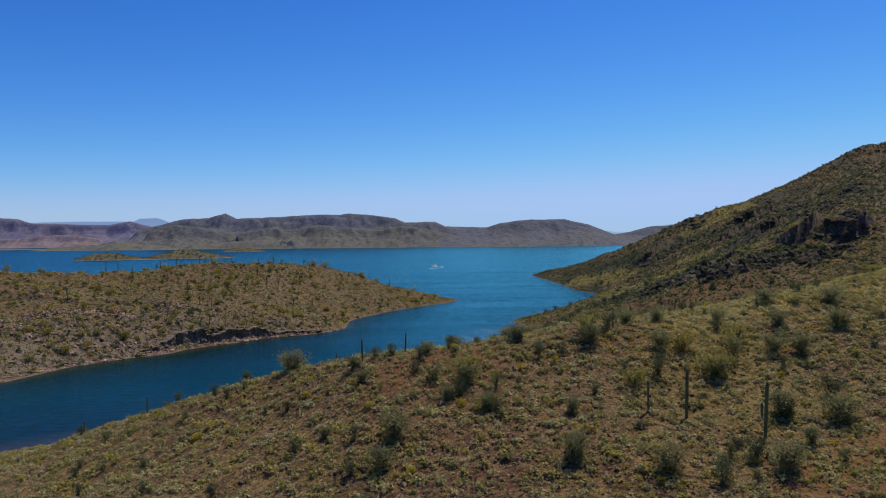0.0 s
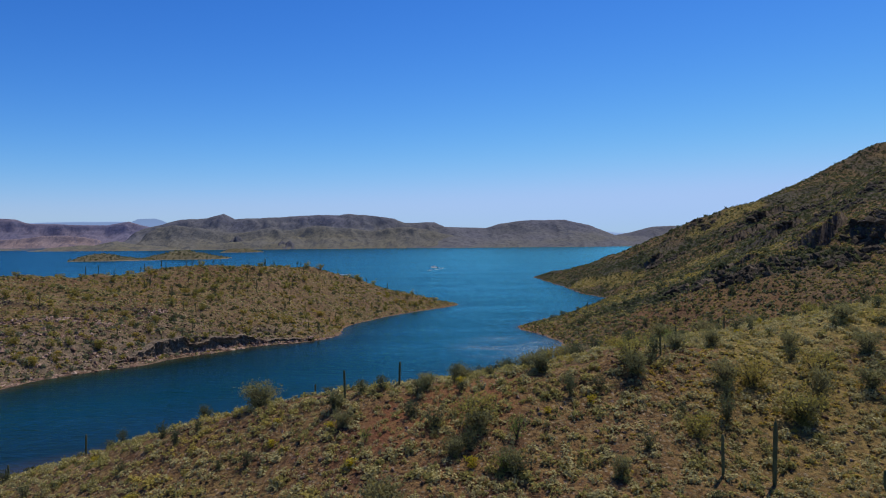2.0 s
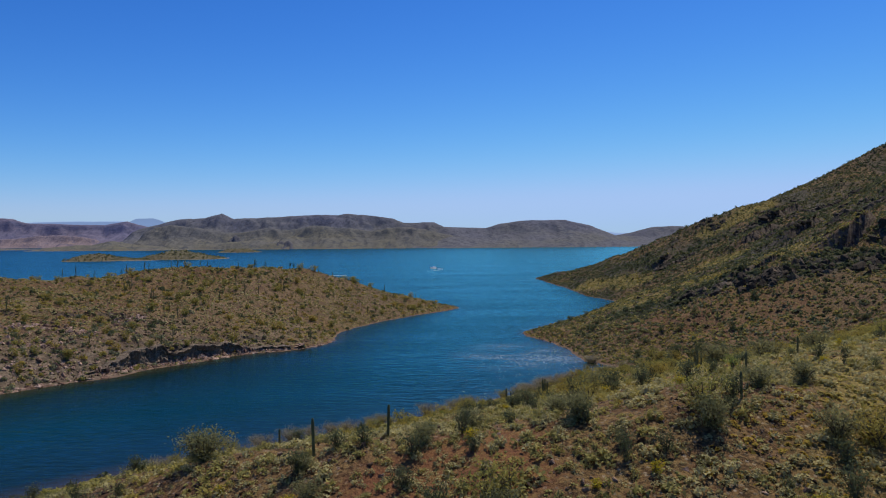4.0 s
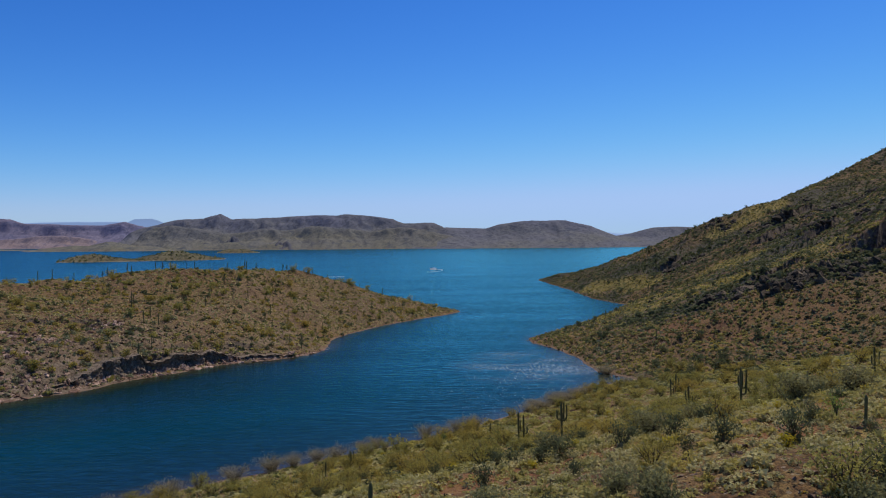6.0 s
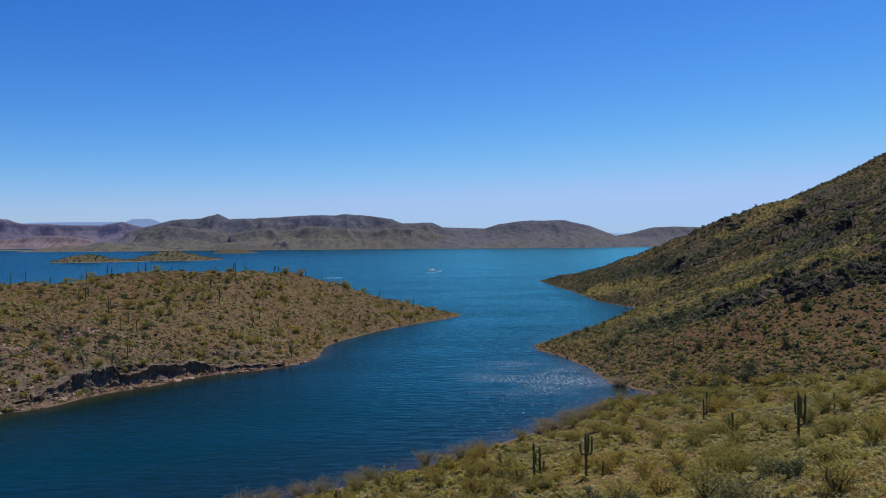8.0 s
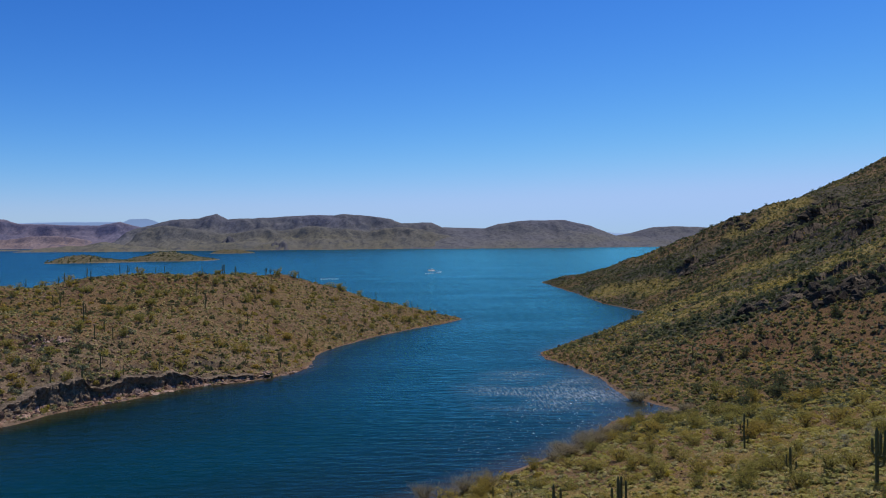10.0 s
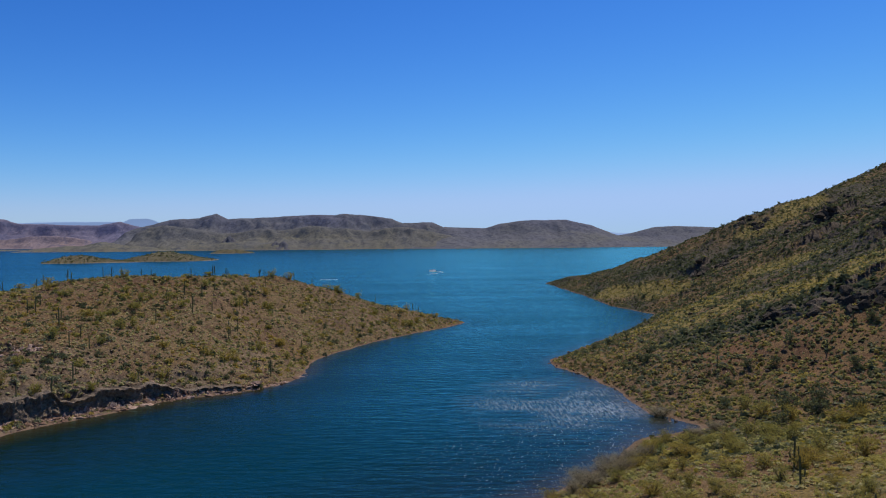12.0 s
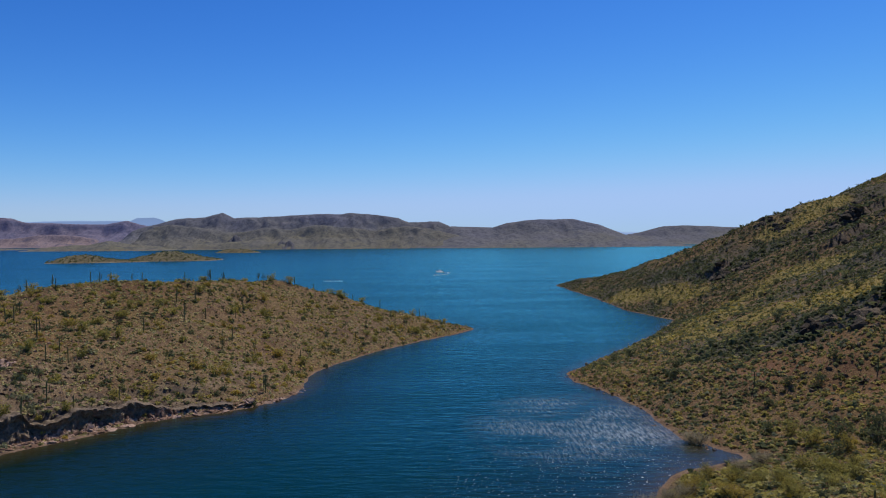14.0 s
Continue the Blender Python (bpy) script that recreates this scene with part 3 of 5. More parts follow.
cover = np.stack([np.clip(0.75 * THICKET(gx, gy) + (0.25 + 0.35 * smooth(325, 365, gy) + 0.3 * upper_slope(gx, gy)) * smooth(240, 268, gy) * smooth(-0.15, 0.15, fractal(gx, gy, 30, 3, 91)), 0, 1) * (1 - YELLOW(gx, gy)) * (gx > 30),
                  np.maximum(np.maximum(0.85 * YELLOW(gx, gy), meadow), golden), np.maximum(0.6 * RED_EARTH(gx, gy), 0.9 * RED_NEAR(gx, gy)), np.clip(0.5 * flank + 0.28 * smooth(-0.3, 0.1, fractal(gx, gy, 40, 3, 97)), 0, 0.85) * (gx < 20) * (gy > 150) * (gx < -300 + 0.9 * gy - 20)], -1)
ground.data.attributes.new("cover", "FLOAT_COLOR", "POINT").data.foreach_set("color", cover.astype(np.float32).ravel())
tagged(ground, "reddish desert hills of stony soil falling to the lake", "ground", kind="structure")

wx = np.array(spread(-240, -4900, 8, 1.3)[::-1] + list(np.arange(-240, 124, 4.0)) + spread(120, 4900, 8, 1.3))
wy = np.array(spread(100, -2000, 8, 1.4)[::-1] + list(np.arange(100, 604, 4.0)) + spread(600, 4950, 8, 1.25))
wx, wy = np.meshgrid(wx, wy, indexing="ij")
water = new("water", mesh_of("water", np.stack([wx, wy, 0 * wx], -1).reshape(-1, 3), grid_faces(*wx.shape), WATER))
water.data.attributes.new("depth", "FLOAT", "POINT").data.foreach_set("value", np.clip(-height(wx, wy) / 8, 0, 1).astype(np.float32).ravel())
tagged(water, "wind-rippled deep blue lake between desert hills", "lake", kind="structure")


# ---- far ranges and islands ----
FORESHORE = []          # ground points of the islands, for their scrub


def land_form(name, x0, x1, y0, y1, crest, profile, mat, label, category, nx=160, ny=36, rough=0.2, seed=0, flat=1.0, grain=260.0):
    """A range or island: a crest whose height follows profile (x, z), rising from the shore y0, falling to y1."""
    px, pz = np.array(profile, float).T
    x, y = np.meshgrid(np.linspace(x0, x1, nx), np.linspace(y0, y1, ny), indexing="ij")
    # spurs run down from the crest, with gullies between them
    spur = fractal(x + 0.5 * grain * fractal(x, y, grain, 2, seed + 70), 0.3 * y, grain * 0.8, 5, seed + 60, 0.55)
    wave = (crest - y0) * 0.75 * spur
    s = np.where(y < crest, (y - y0 + wave * smooth(y0, y0 + 0.3 * (crest - y0), y) * (1 - smooth(0.45, 0.95, (y - y0) / (crest - y0)))) / (crest - y0), (y1 - y) / (y1 - crest))
    s = np.where(y < crest, s - 0.3 * (0.5 + fractal(x, 0 * y, grain * 1.1, 4, seed + 33, 0.6)) * (1 - s), s)          # bays and points
    s = np.clip(s, 0, 1)
    rise = 0.8 * s ** 1.15 + 0.2 * smooth(0.68, 0.98, s) if flat < 1 else s ** 0.9
    top = np.interp(x, px, pz)
    ridges = 0.3 - np.abs(fractal(x, 0.7 * y, grain * 0.8, 5, seed, 0.55)) * 3 + 0.9 * fractal(x, y, grain * 0.25, 4, seed + 5, 0.65)
    z = top * rise * (1 + rough * ridges * (1 - smooth(0.85, 0.98, s) * 0.85))
    ends = smooth(0, 0.06, (x - x0) / (x1 - x0)) * smooth(0, 0.06, (x1 - x) / (x1 - x0))
    z = z * ends + (-3 + 2 * s)
    ob = new(name, mesh_of(name, np.stack([x, y, z], -1).reshape(-1, 3), grid_faces(nx, ny), mat))
    if mat == ISLE:
        FORESHORE.extend((px_, py_, pz_) for px_, py_, pz_ in zip(x.ravel(), y.ravel(), z.ravel()) if pz_ > 1.0)
    return tagged(ob, label, category, kind="structure")


def px_line(points, depth):
    """Crest heights from bearings and rises in thousandths of the distance."""
    return [(b * 0.001 * depth, EYE + r * 0.001 * depth) for b, r in points]


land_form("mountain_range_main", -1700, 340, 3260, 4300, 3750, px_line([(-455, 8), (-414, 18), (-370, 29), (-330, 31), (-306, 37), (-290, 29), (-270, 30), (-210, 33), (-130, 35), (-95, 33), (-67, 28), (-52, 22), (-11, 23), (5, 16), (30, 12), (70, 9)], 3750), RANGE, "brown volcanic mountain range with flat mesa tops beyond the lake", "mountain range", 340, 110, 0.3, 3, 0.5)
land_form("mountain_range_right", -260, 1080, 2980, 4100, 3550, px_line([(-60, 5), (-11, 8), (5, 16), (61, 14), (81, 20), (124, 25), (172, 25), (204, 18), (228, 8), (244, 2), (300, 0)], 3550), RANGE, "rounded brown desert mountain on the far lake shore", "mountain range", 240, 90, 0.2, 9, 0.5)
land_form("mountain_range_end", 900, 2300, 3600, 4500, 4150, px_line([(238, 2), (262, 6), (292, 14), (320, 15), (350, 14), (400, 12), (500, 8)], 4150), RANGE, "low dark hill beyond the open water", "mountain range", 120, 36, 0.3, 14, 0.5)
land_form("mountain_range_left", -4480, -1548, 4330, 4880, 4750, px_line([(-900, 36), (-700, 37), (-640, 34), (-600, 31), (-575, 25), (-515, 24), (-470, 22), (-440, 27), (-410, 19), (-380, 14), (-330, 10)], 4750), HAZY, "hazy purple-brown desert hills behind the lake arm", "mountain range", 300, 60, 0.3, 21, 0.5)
land_form("mesa_far_left", -3300, -2080, 4860, 4935, 4890, [(-3300, 170), (-2866, 190), (-2715, 196), (-2450, 198), (-2166, 196), (-2110, 180), (-2080, 150)], PALE, "long mesa on the horizon under painted pale blue haze", "mesa", 80, 12, 0.03, 30, 0.5)
land_form("mesa_far_small", -2200, -1700, 4900, 4946, 4925, [(-2200, 150), (-2150, 172), (-2105, 193), (-1985, 195), (-1940, 182), (-1870, 150), (-1700, 100)], PALE, "short mesa on the horizon under painted pale blue haze", "mesa", 60, 12, 0.03, 31, 0.5)
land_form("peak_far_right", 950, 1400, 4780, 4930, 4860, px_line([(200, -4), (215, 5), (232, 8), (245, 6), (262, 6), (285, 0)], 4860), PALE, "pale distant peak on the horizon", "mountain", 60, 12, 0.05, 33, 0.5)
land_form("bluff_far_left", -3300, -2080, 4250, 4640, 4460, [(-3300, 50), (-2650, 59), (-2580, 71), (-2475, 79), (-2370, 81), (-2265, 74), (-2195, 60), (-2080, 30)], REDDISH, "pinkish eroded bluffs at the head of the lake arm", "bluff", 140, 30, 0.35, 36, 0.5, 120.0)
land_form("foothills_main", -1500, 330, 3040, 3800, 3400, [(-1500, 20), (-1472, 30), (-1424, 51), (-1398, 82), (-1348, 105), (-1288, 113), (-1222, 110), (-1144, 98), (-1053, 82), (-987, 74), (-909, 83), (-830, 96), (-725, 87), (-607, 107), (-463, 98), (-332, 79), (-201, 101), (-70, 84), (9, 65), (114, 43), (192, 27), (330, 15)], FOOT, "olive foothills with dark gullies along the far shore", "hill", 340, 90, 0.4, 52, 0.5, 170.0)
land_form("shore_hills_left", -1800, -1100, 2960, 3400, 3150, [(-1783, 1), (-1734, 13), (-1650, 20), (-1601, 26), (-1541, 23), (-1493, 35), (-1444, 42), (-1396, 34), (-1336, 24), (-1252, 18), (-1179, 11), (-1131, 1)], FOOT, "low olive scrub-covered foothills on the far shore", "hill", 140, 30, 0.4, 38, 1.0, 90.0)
land_form("shore_flat_left", -2700, -1960, 3350, 3700, 3520, [(-2700, 13), (-2300, 9), (-2100, 6), (-1980, 2)], FOOT, "low sandy foreland with scrub on the lake shore", "hill", 70, 16, 0.4, 39, 1.0, 90.0)
land_form("shore_crag", -980, -895, 3200, 3330, 3270, [(-975, 30), (-955, 58), (-935, 66), (-918, 46), (-900, 25)], CRAG, "dark rock crag rising from the far shore", "crag", 30, 20, 0.5, 55, 1.0, 25.0)
land_form("shore_crag_long", -805, -635, 3090, 3230, 3160, [(-790, 16), (-754, 30), (-735, 25), (-711, 36), (-690, 31), (-676, 38), (-663, 30), (-644, 12)], CRAG, "dark broken crag along the far shore", "crag", 50, 20, 0.6, 57, 1.0, 30.0)
land_form("island_long", -800, -604, 1475, 1680, 1570, [(-796, 0), (-785, 8), (-766, 14), (-748, 16), (-728, 14), (-706, 9), (-676, 6), (-640, 3.5), (-610, 1)], ISLE, "low rocky island with scrub in the lake", "island", 90, 28, 0.45, 44, 1.0, 40.0)
land_form("island_main", -700, -484, 1560, 1790, 1650, [(-696, 0.7), (-676, 6), (-655, 11), (-628, 17), (-608, 21), (-592, 21), (-576, 17), (-545, 12), (-520, 6), (-488, 1)], ISLE, "rocky island with dark scrub in the lake", "island", 100, 28, 0.45, 46, 1.0, 40.0)
land_form("island_far", -770, -600, 2380, 2560, 2460, [(-763, 0), (-735, 11), (-707, 14), (-660, 12), (-632, 4), (-610, 0)], ISLE, "small scrub-covered island off the far shore", "island", 60, 20, 0.45, 48, 1.0, 40.0)


# ---- plants ----
def unit(v):
    return v / np.maximum(np.linalg.norm(v, axis=-1, keepdims=True), 1e-9)


def tuft(seed, count, leaf, flat=0.8, long=1.0, up=0.3, shell=0.55, blades=3, lift=1.1):
    """A dome of small leaf blades, radius 1, as vertices and triangles; lift: how far the leaves turn to the sky."""
    r = np.random.RandomState(seed)
    d = unit(r.normal(size=(count, 3)))
    d[:, 2] = np.abs(d[:, 2]) * 1.15 - 0.12
    lump = 0.72 + 0.28 * np.sin(d[:, 0] * 4 + seed) * np.sin(d[:, 1] * 5 + 2 * seed) + 0.18 * r.rand(count)
    p = d * (lump * (shell + (1 - shell) * r.rand(count) ** 0.4))[:, None] * (1, 1, flat)
    n = unit(d + 0.5 * r.normal(size=(count, 3)) + (0, 0, lift))
    t = unit(np.cross(n, unit(r.normal(size=(count, 3)) + (0, 0, up))))
    b = np.cross(n, t)
    s = leaf * (0.6 + 0.8 * r.rand(count))[:, None]
    v = np.stack([p - t * s - b * s * 0.6 * long, p + t * s - b * s * 0.6 * long, p + b * s * 0.9 * long], 1)
    spike = np.arange(count) % blades == 0          # some leaves are blades that point outwards
    side = unit(np.cross(d, n)) * s * 0.7
    v[spike] = np.stack([p * 0.5 - side, p * 0.5 + side, p * 1.25 + (0, 0, 0.06)], 1)[spike]
    return v.reshape(-1, 3), np.arange(count * 3).reshape(-1, 3)


def open_side(x, y):
    """The parts of the plan that face the flight line: not the backs of the hill and the peninsula."""
    wedge = np.abs(x) < 0.66 * y + 5
    hill = np.interp(x, [98, 120, 146, 185, 201, 251, 309, 376, 430], [790, 745, 706, 650, 625, 625, 642, 652, 655]) + 6
    point = np.interp(x, [-300, -220, -180, -151, -135, -103, -87, -60, -36, 11], [272, 312, 342, 374, 398, 420, 456, 474, 484, 490]) + 8
    return wedge & np.where(x > 30, y < hill, np.where(y > 150, (y < point) | (y < 262), True))


def scatter(x0, x1, y0, y1, count, seed, keep=None):
    r = np.random.RandomState(seed)
    x, y = x0 + (x1 - x0) * r.rand(count), y0 + (y1 - y0) * r.rand(count)
    z = height(x, y)
    ok = (z > 0.2) & open_side(x, y)
    if keep is not None:
        ok &= r.rand(count) < keep(x, y, z)
    return np.stack([x, y, z], 1)[ok]


def stuff(name, kinds, places, small, large, mat, seed, label, category="shrubs", squash=1.0):
    """Many plants of one species as one mesh."""
    r = np.random.RandomState(seed)
    verts, faces, base = [], [], 0
    pick = r.randint(len(kinds), size=len(places))
    for k, (v, f) in enumerate(kinds):
        p = places[pick == k]
        n = len(p)
        if not n:
            continue
        a, s = r.rand(n) * 2 * np.pi, small + (large - small) * r.rand(n) ** 1.8
        w, h = s * (0.8 + 0.4 * r.rand(n)), squash * s * (0.75 + 0.5 * r.rand(n))
        ca, sa = np.cos(a)[:, None], np.sin(a)[:, None]
        x, y = v[None, :, 0], v[None, :, 1]
        q = np.stack([(x * ca - y * sa) * w[:, None] + p[:, :1], (x * sa + y * ca) * w[:, None] + p[:, 1:2], v[None, :, 2] * h[:, None] + p[:, 2:3]], -1)
        verts.append(q.reshape(-1, 3))
        faces.append((f[None] + (np.arange(n) * len(v))[:, None, None]).reshape(-1, f.shape[1]) + base)
        base += n * len(v)
    ob = new(name, mesh_of(name, np.concatenate(verts), np.concatenate(faces), mat, False))
    return tagged(ob, label, category, kind="stuff")


def patchy(size, seed, low, high):
    return lambda x, y, z: smooth(low, high, fractal(x, y, size, 3, seed) + 0.5)


def stony(size, seed, low, high):
    """Thinner growth on the rocky flank of the peninsula."""
    even = patchy(size, seed, low, high)
    return lambda x, y, z: even(x, y, z) * (1 - 0.45 * smooth(-88, -112, x) * smooth(15, 10, z))


FINE = [tuft(k, 44, 0.18, 0.85, 1.0, 0.3, 0.6, 3, 0.5) for k in range(6)]
LOW = [tuft(60 + k, 12, 0.45, 0.6, 1.0, 0.3, 0.55, 3, 0.9) for k in range(6)]
DOME = [tuft(80 + k, 46, 0.19, 0.8, 1.0, 0.3, 0.85, 5, 0.6) for k in range(6)]
MOUND = [tuft(140 + k, 20, 0.36, 0.7, 1.0, 0.3, 0.8, 5, 1.1) for k in range(6)]
COARSE = [tuft(20 + k, 13, 0.55, 0.8, 1.0, 0.3, 0.75, 99, 1.0) for k in range(6)]
SPARSE = [tuft(120 + k, 8, 0.62, 0.75, 1.0, 0.3, 0.7, 99, 0.8) for k in range(6)]
PUFF = [tuft(160 + k, 64, 0.2, 0.8, 1.0, 0.3, 0.6, 4, 0.4) for k in range(6)]
stuff("brittlebush_patch", FINE, scatter(-85, 100, 62, 140, 7200, 1, patchy(20, 3, 0.15, 0.55)), 0.3, 1.0, BRITTLEBUSH, 1, "yellow-green flowering brittlebush covering the stony near slope")
stuff("bursage_patch", DOME, scatter(-85, 100, 62, 150, 17500, 2, lambda x, y, z: smooth(0.1, 0.5, fractal(x, y, 14, 3, 8) + 0.5) * (0.75 + 0.25 * smooth(2, 24, x))), 0.22, 0.8, SAGE, 2, "pale grey-green bursage clumps on the near slope")
stuff("herb_patch", LOW, scatter(-85, 100, 62, 140, 16000, 3, lambda x, y, z: smooth(0.2, 0.6, fractal(x, y, 9, 3, 6) + 0.5) * (0.35 + 0.65 * smooth(0, 20, x))), 0.1, 0.32, MEADOW, 3, "low yellow-green desert herbs between the stones")
stuff("golden_herb", LOW, scatter(5, 100, 64, 140, 15000, 104, lambda x, y, z: smooth(-0.15, 0.1, fractal(x, y, 13, 3, 98)) * smooth(6, 26, x + 14 * fractal(x, y, 20, 3, 95)) * (0.4 + 0.6 * smooth(84, 98, y))), 0.15, 0.45, GOLD, 104, "golden yellow spring herbs on the upper near slope")
stuff("flat_brittlebush", MOUND, scatter(-75, 100, 134, 262, 8200, 101, patchy(20, 3, 0.1, 0.5)), 0.35, 1.05, MEADOW, 101, "yellow-green brittlebush over the flat by the shore")
stuff("flat_bursage", MOUND, scatter(-75, 100, 140, 262, 6600, 102, patchy(14, 8, 0.1, 0.5)), 0.3, 0.8, SAGE, 102, "pale grey-green bursage over the flat by the shore")
stuff("flat_herb", LOW, scatter(-75, 100, 134, 262, 12000, 103, patchy(12, 6, 0.1, 0.5)), 0.2, 0.55, MEADOW, 103, "low bright yellow-green spring herbs on the flat")
even_a, even_b, even_c = patchy(40, 13, 0.2, 0.6), patchy(30, 15, 0.05, 0.45), patchy(22, 33, 0.2, 0.6)
stuff("hill_brittlebush", COARSE, scatter(35, 330, 235, 820, 62000, 4, lambda x, y, z: np.clip(((0.6 + 0.35 * smooth(365, 325, y)) * even_a(x, y, z) + 0.9 * YELLOW(x, y) + 0.35 * RED_EARTH(x, y)) * (1 - 0.9 * THICKET(x, y)) * (1 - 0.7 * upper_slope(x, y) * (1 - YELLOW(x, y))), 0, 1)), 0.3, 0.8, BRITTLEBUSH, 4, "yellow-green brittlebush in streaks on the steep hillside")
stuff("hill_scrub", SPARSE, scatter(35, 420, 235, 820, 84000, 5, lambda x, y, z: np.clip(even_b(x, y, z) * 1.1, 0, 1) * (1 - 0.6 * YELLOW(x, y)) * (1 - 0.35 * RED_EARTH(x, y))), 0.3, 0.85, SLOPE_SCRUB, 5, "dense low olive-brown scrub on the steep hillside")
stuff("hill_creosote", COARSE, scatter(35, 420, 235, 820, 46000, 12, lambda x, y, z: np.clip(0.8 * even_c(x, y, z) * (0.4 + 0.6 * upper_slope(x, y)) + 0.8 * THICKET(x, y), 0, 1) * (1 - 0.8 * YELLOW(x, y))), 0.4, 1.2, CREOSOTE, 12, "dark green creosote dotted over the steep hillside")
stuff("hill_bursage", SPARSE, scatter(35, 330, 235, 820, 42000, 9, lambda x, y, z: (0.9 * even_c(x, y, z) + 0.5 * RED_EARTH(x, y)) * (1 - 0.3 * upper_slope(x, y)) * (1 - 0.7 * THICKET(x, y))), 0.3, 0.8, GREY_GREEN, 9, "grey-green bursage on the steep hillside")
stuff("hill_thicket", COARSE, scatter(35, 330, 235, 720, 18000, 11, lambda x, y, z: 0.8 * THICKET(x, y)), 0.6, 1.7, CREOSOTE, 11, "dense dark thickets along the rocky bands of the hillside")
stuff("point_bursage", SPARSE, scatter(-330, 15, 150, 545, 95000, 6, stony(24, 18, 0.15, 0.6)), 0.2, 0.6, SAGE, 6, "grey-green bursage on the rocky peninsula")
stuff("point_brittlebush", MOUND, scatter(-330, 15, 150, 545, 20000, 7, stony(30, 23, 0.25, 0.65)), 0.3, 0.9, BRITTLEBUSH, 7, "yellow-green brittlebush on the rocky peninsula")
stuff("point_scrub", SPARSE, scatter(-330, 15, 150, 545, 34000, 13, stony(20, 29, 0.15, 0.6)), 0.25, 0.7, SLOPE_SCRUB, 13, "low olive-brown scrub on the rocky peninsula")
stuff("point_puffs", PUFF, scatter(-330, 15, 150, 545, 4200, 14, patchy(26, 41, 0.1, 0.5)), 0.7, 1.7, PALO, 14, "rounded yellow-olive bushes dotted over the peninsula")
stuff("flank_scrub", PUFF, scatter(-240, -95, 180, 330, 1500, 15, lambda x, y, z: smooth(18, 10, z) * smooth(-0.2, 0.1, fractal(x, y, 16, 3, 43))), 0.6, 1.6, GREY_GREEN, 15, "grey-green scrub among the rocks of the peninsula's flank")
stuff("point_creosote", PUFF, scatter(-330, 15, 150, 545, 6000, 8, patchy(18, 27, 0.2, 0.6)), 0.5, 1.5, CREOSOTE, 8, "dark green creosote on the rocky peninsula")
stuff("island_scrub", COARSE, np.array(random.Random(8).sample(FORESHORE, 2000)) + np.random.RandomState(9).normal(size=(2000, 3)) * (3, 3, 0), 0.8, 2.2, SLOPE_SCRUB, 10, "dark scrub dotted over the low islands")


# ---- rocks ----
def crag(seed, count=15, stretch_z=0.9):
    """An angular block as triangles, about 1 in radius."""
    r = np.random.RandomState(seed)
    bm = bmesh.new()
    for p in unit(r.normal(size=(count, 3))) * (0.7 + 0.4 * r.rand(count))[:, None] * (1.15, 0.85, stretch_z):
        bm.verts.new(p)
    hull = bmesh.ops.convex_hull(bm, input=bm.verts)
    bmesh.ops.delete(bm, geom=list({g for g in hull["geom_interior"] + hull["geom_unused"] if isinstance(g, bmesh.types.BMVert)}), context="VERTS")
    bmesh.ops.triangulate(bm, faces=bm.faces)
    bm.verts.index_update()
    v, f = np.array([x.co[:] for x in bm.verts]), np.array([[x.index for x in q.verts] for q in bm.faces])
    bm.free()
    return v, f


CRAGS = [crag(k) for k in range(8)]
STONES = [crag(30 + k, 8) for k in range(8)]


def along(line, count, wide, seed, sink=0.0):
    """Places strewn along a line on the ground."""
    r = np.random.RandomState(seed)
    p = np.array(line, float)
    reach = np.concatenate([[0], np.cumsum(np.hypot(*np.diff(p, axis=0).T))])
    s = r.rand(count) * reach[-1]
    q = np.stack([np.interp(s, reach, p[:, 0]), np.interp(s, reach, p[:, 1])], 1) + wide * r.normal(size=(count, 2))
    z = height(q[:, 0], q[:, 1])
    return np.concatenate([q, z[:, None] - sink], 1)[z > -0.6]


SLABS = [crag(110 + k, 12, 0.55) for k in range(8)]


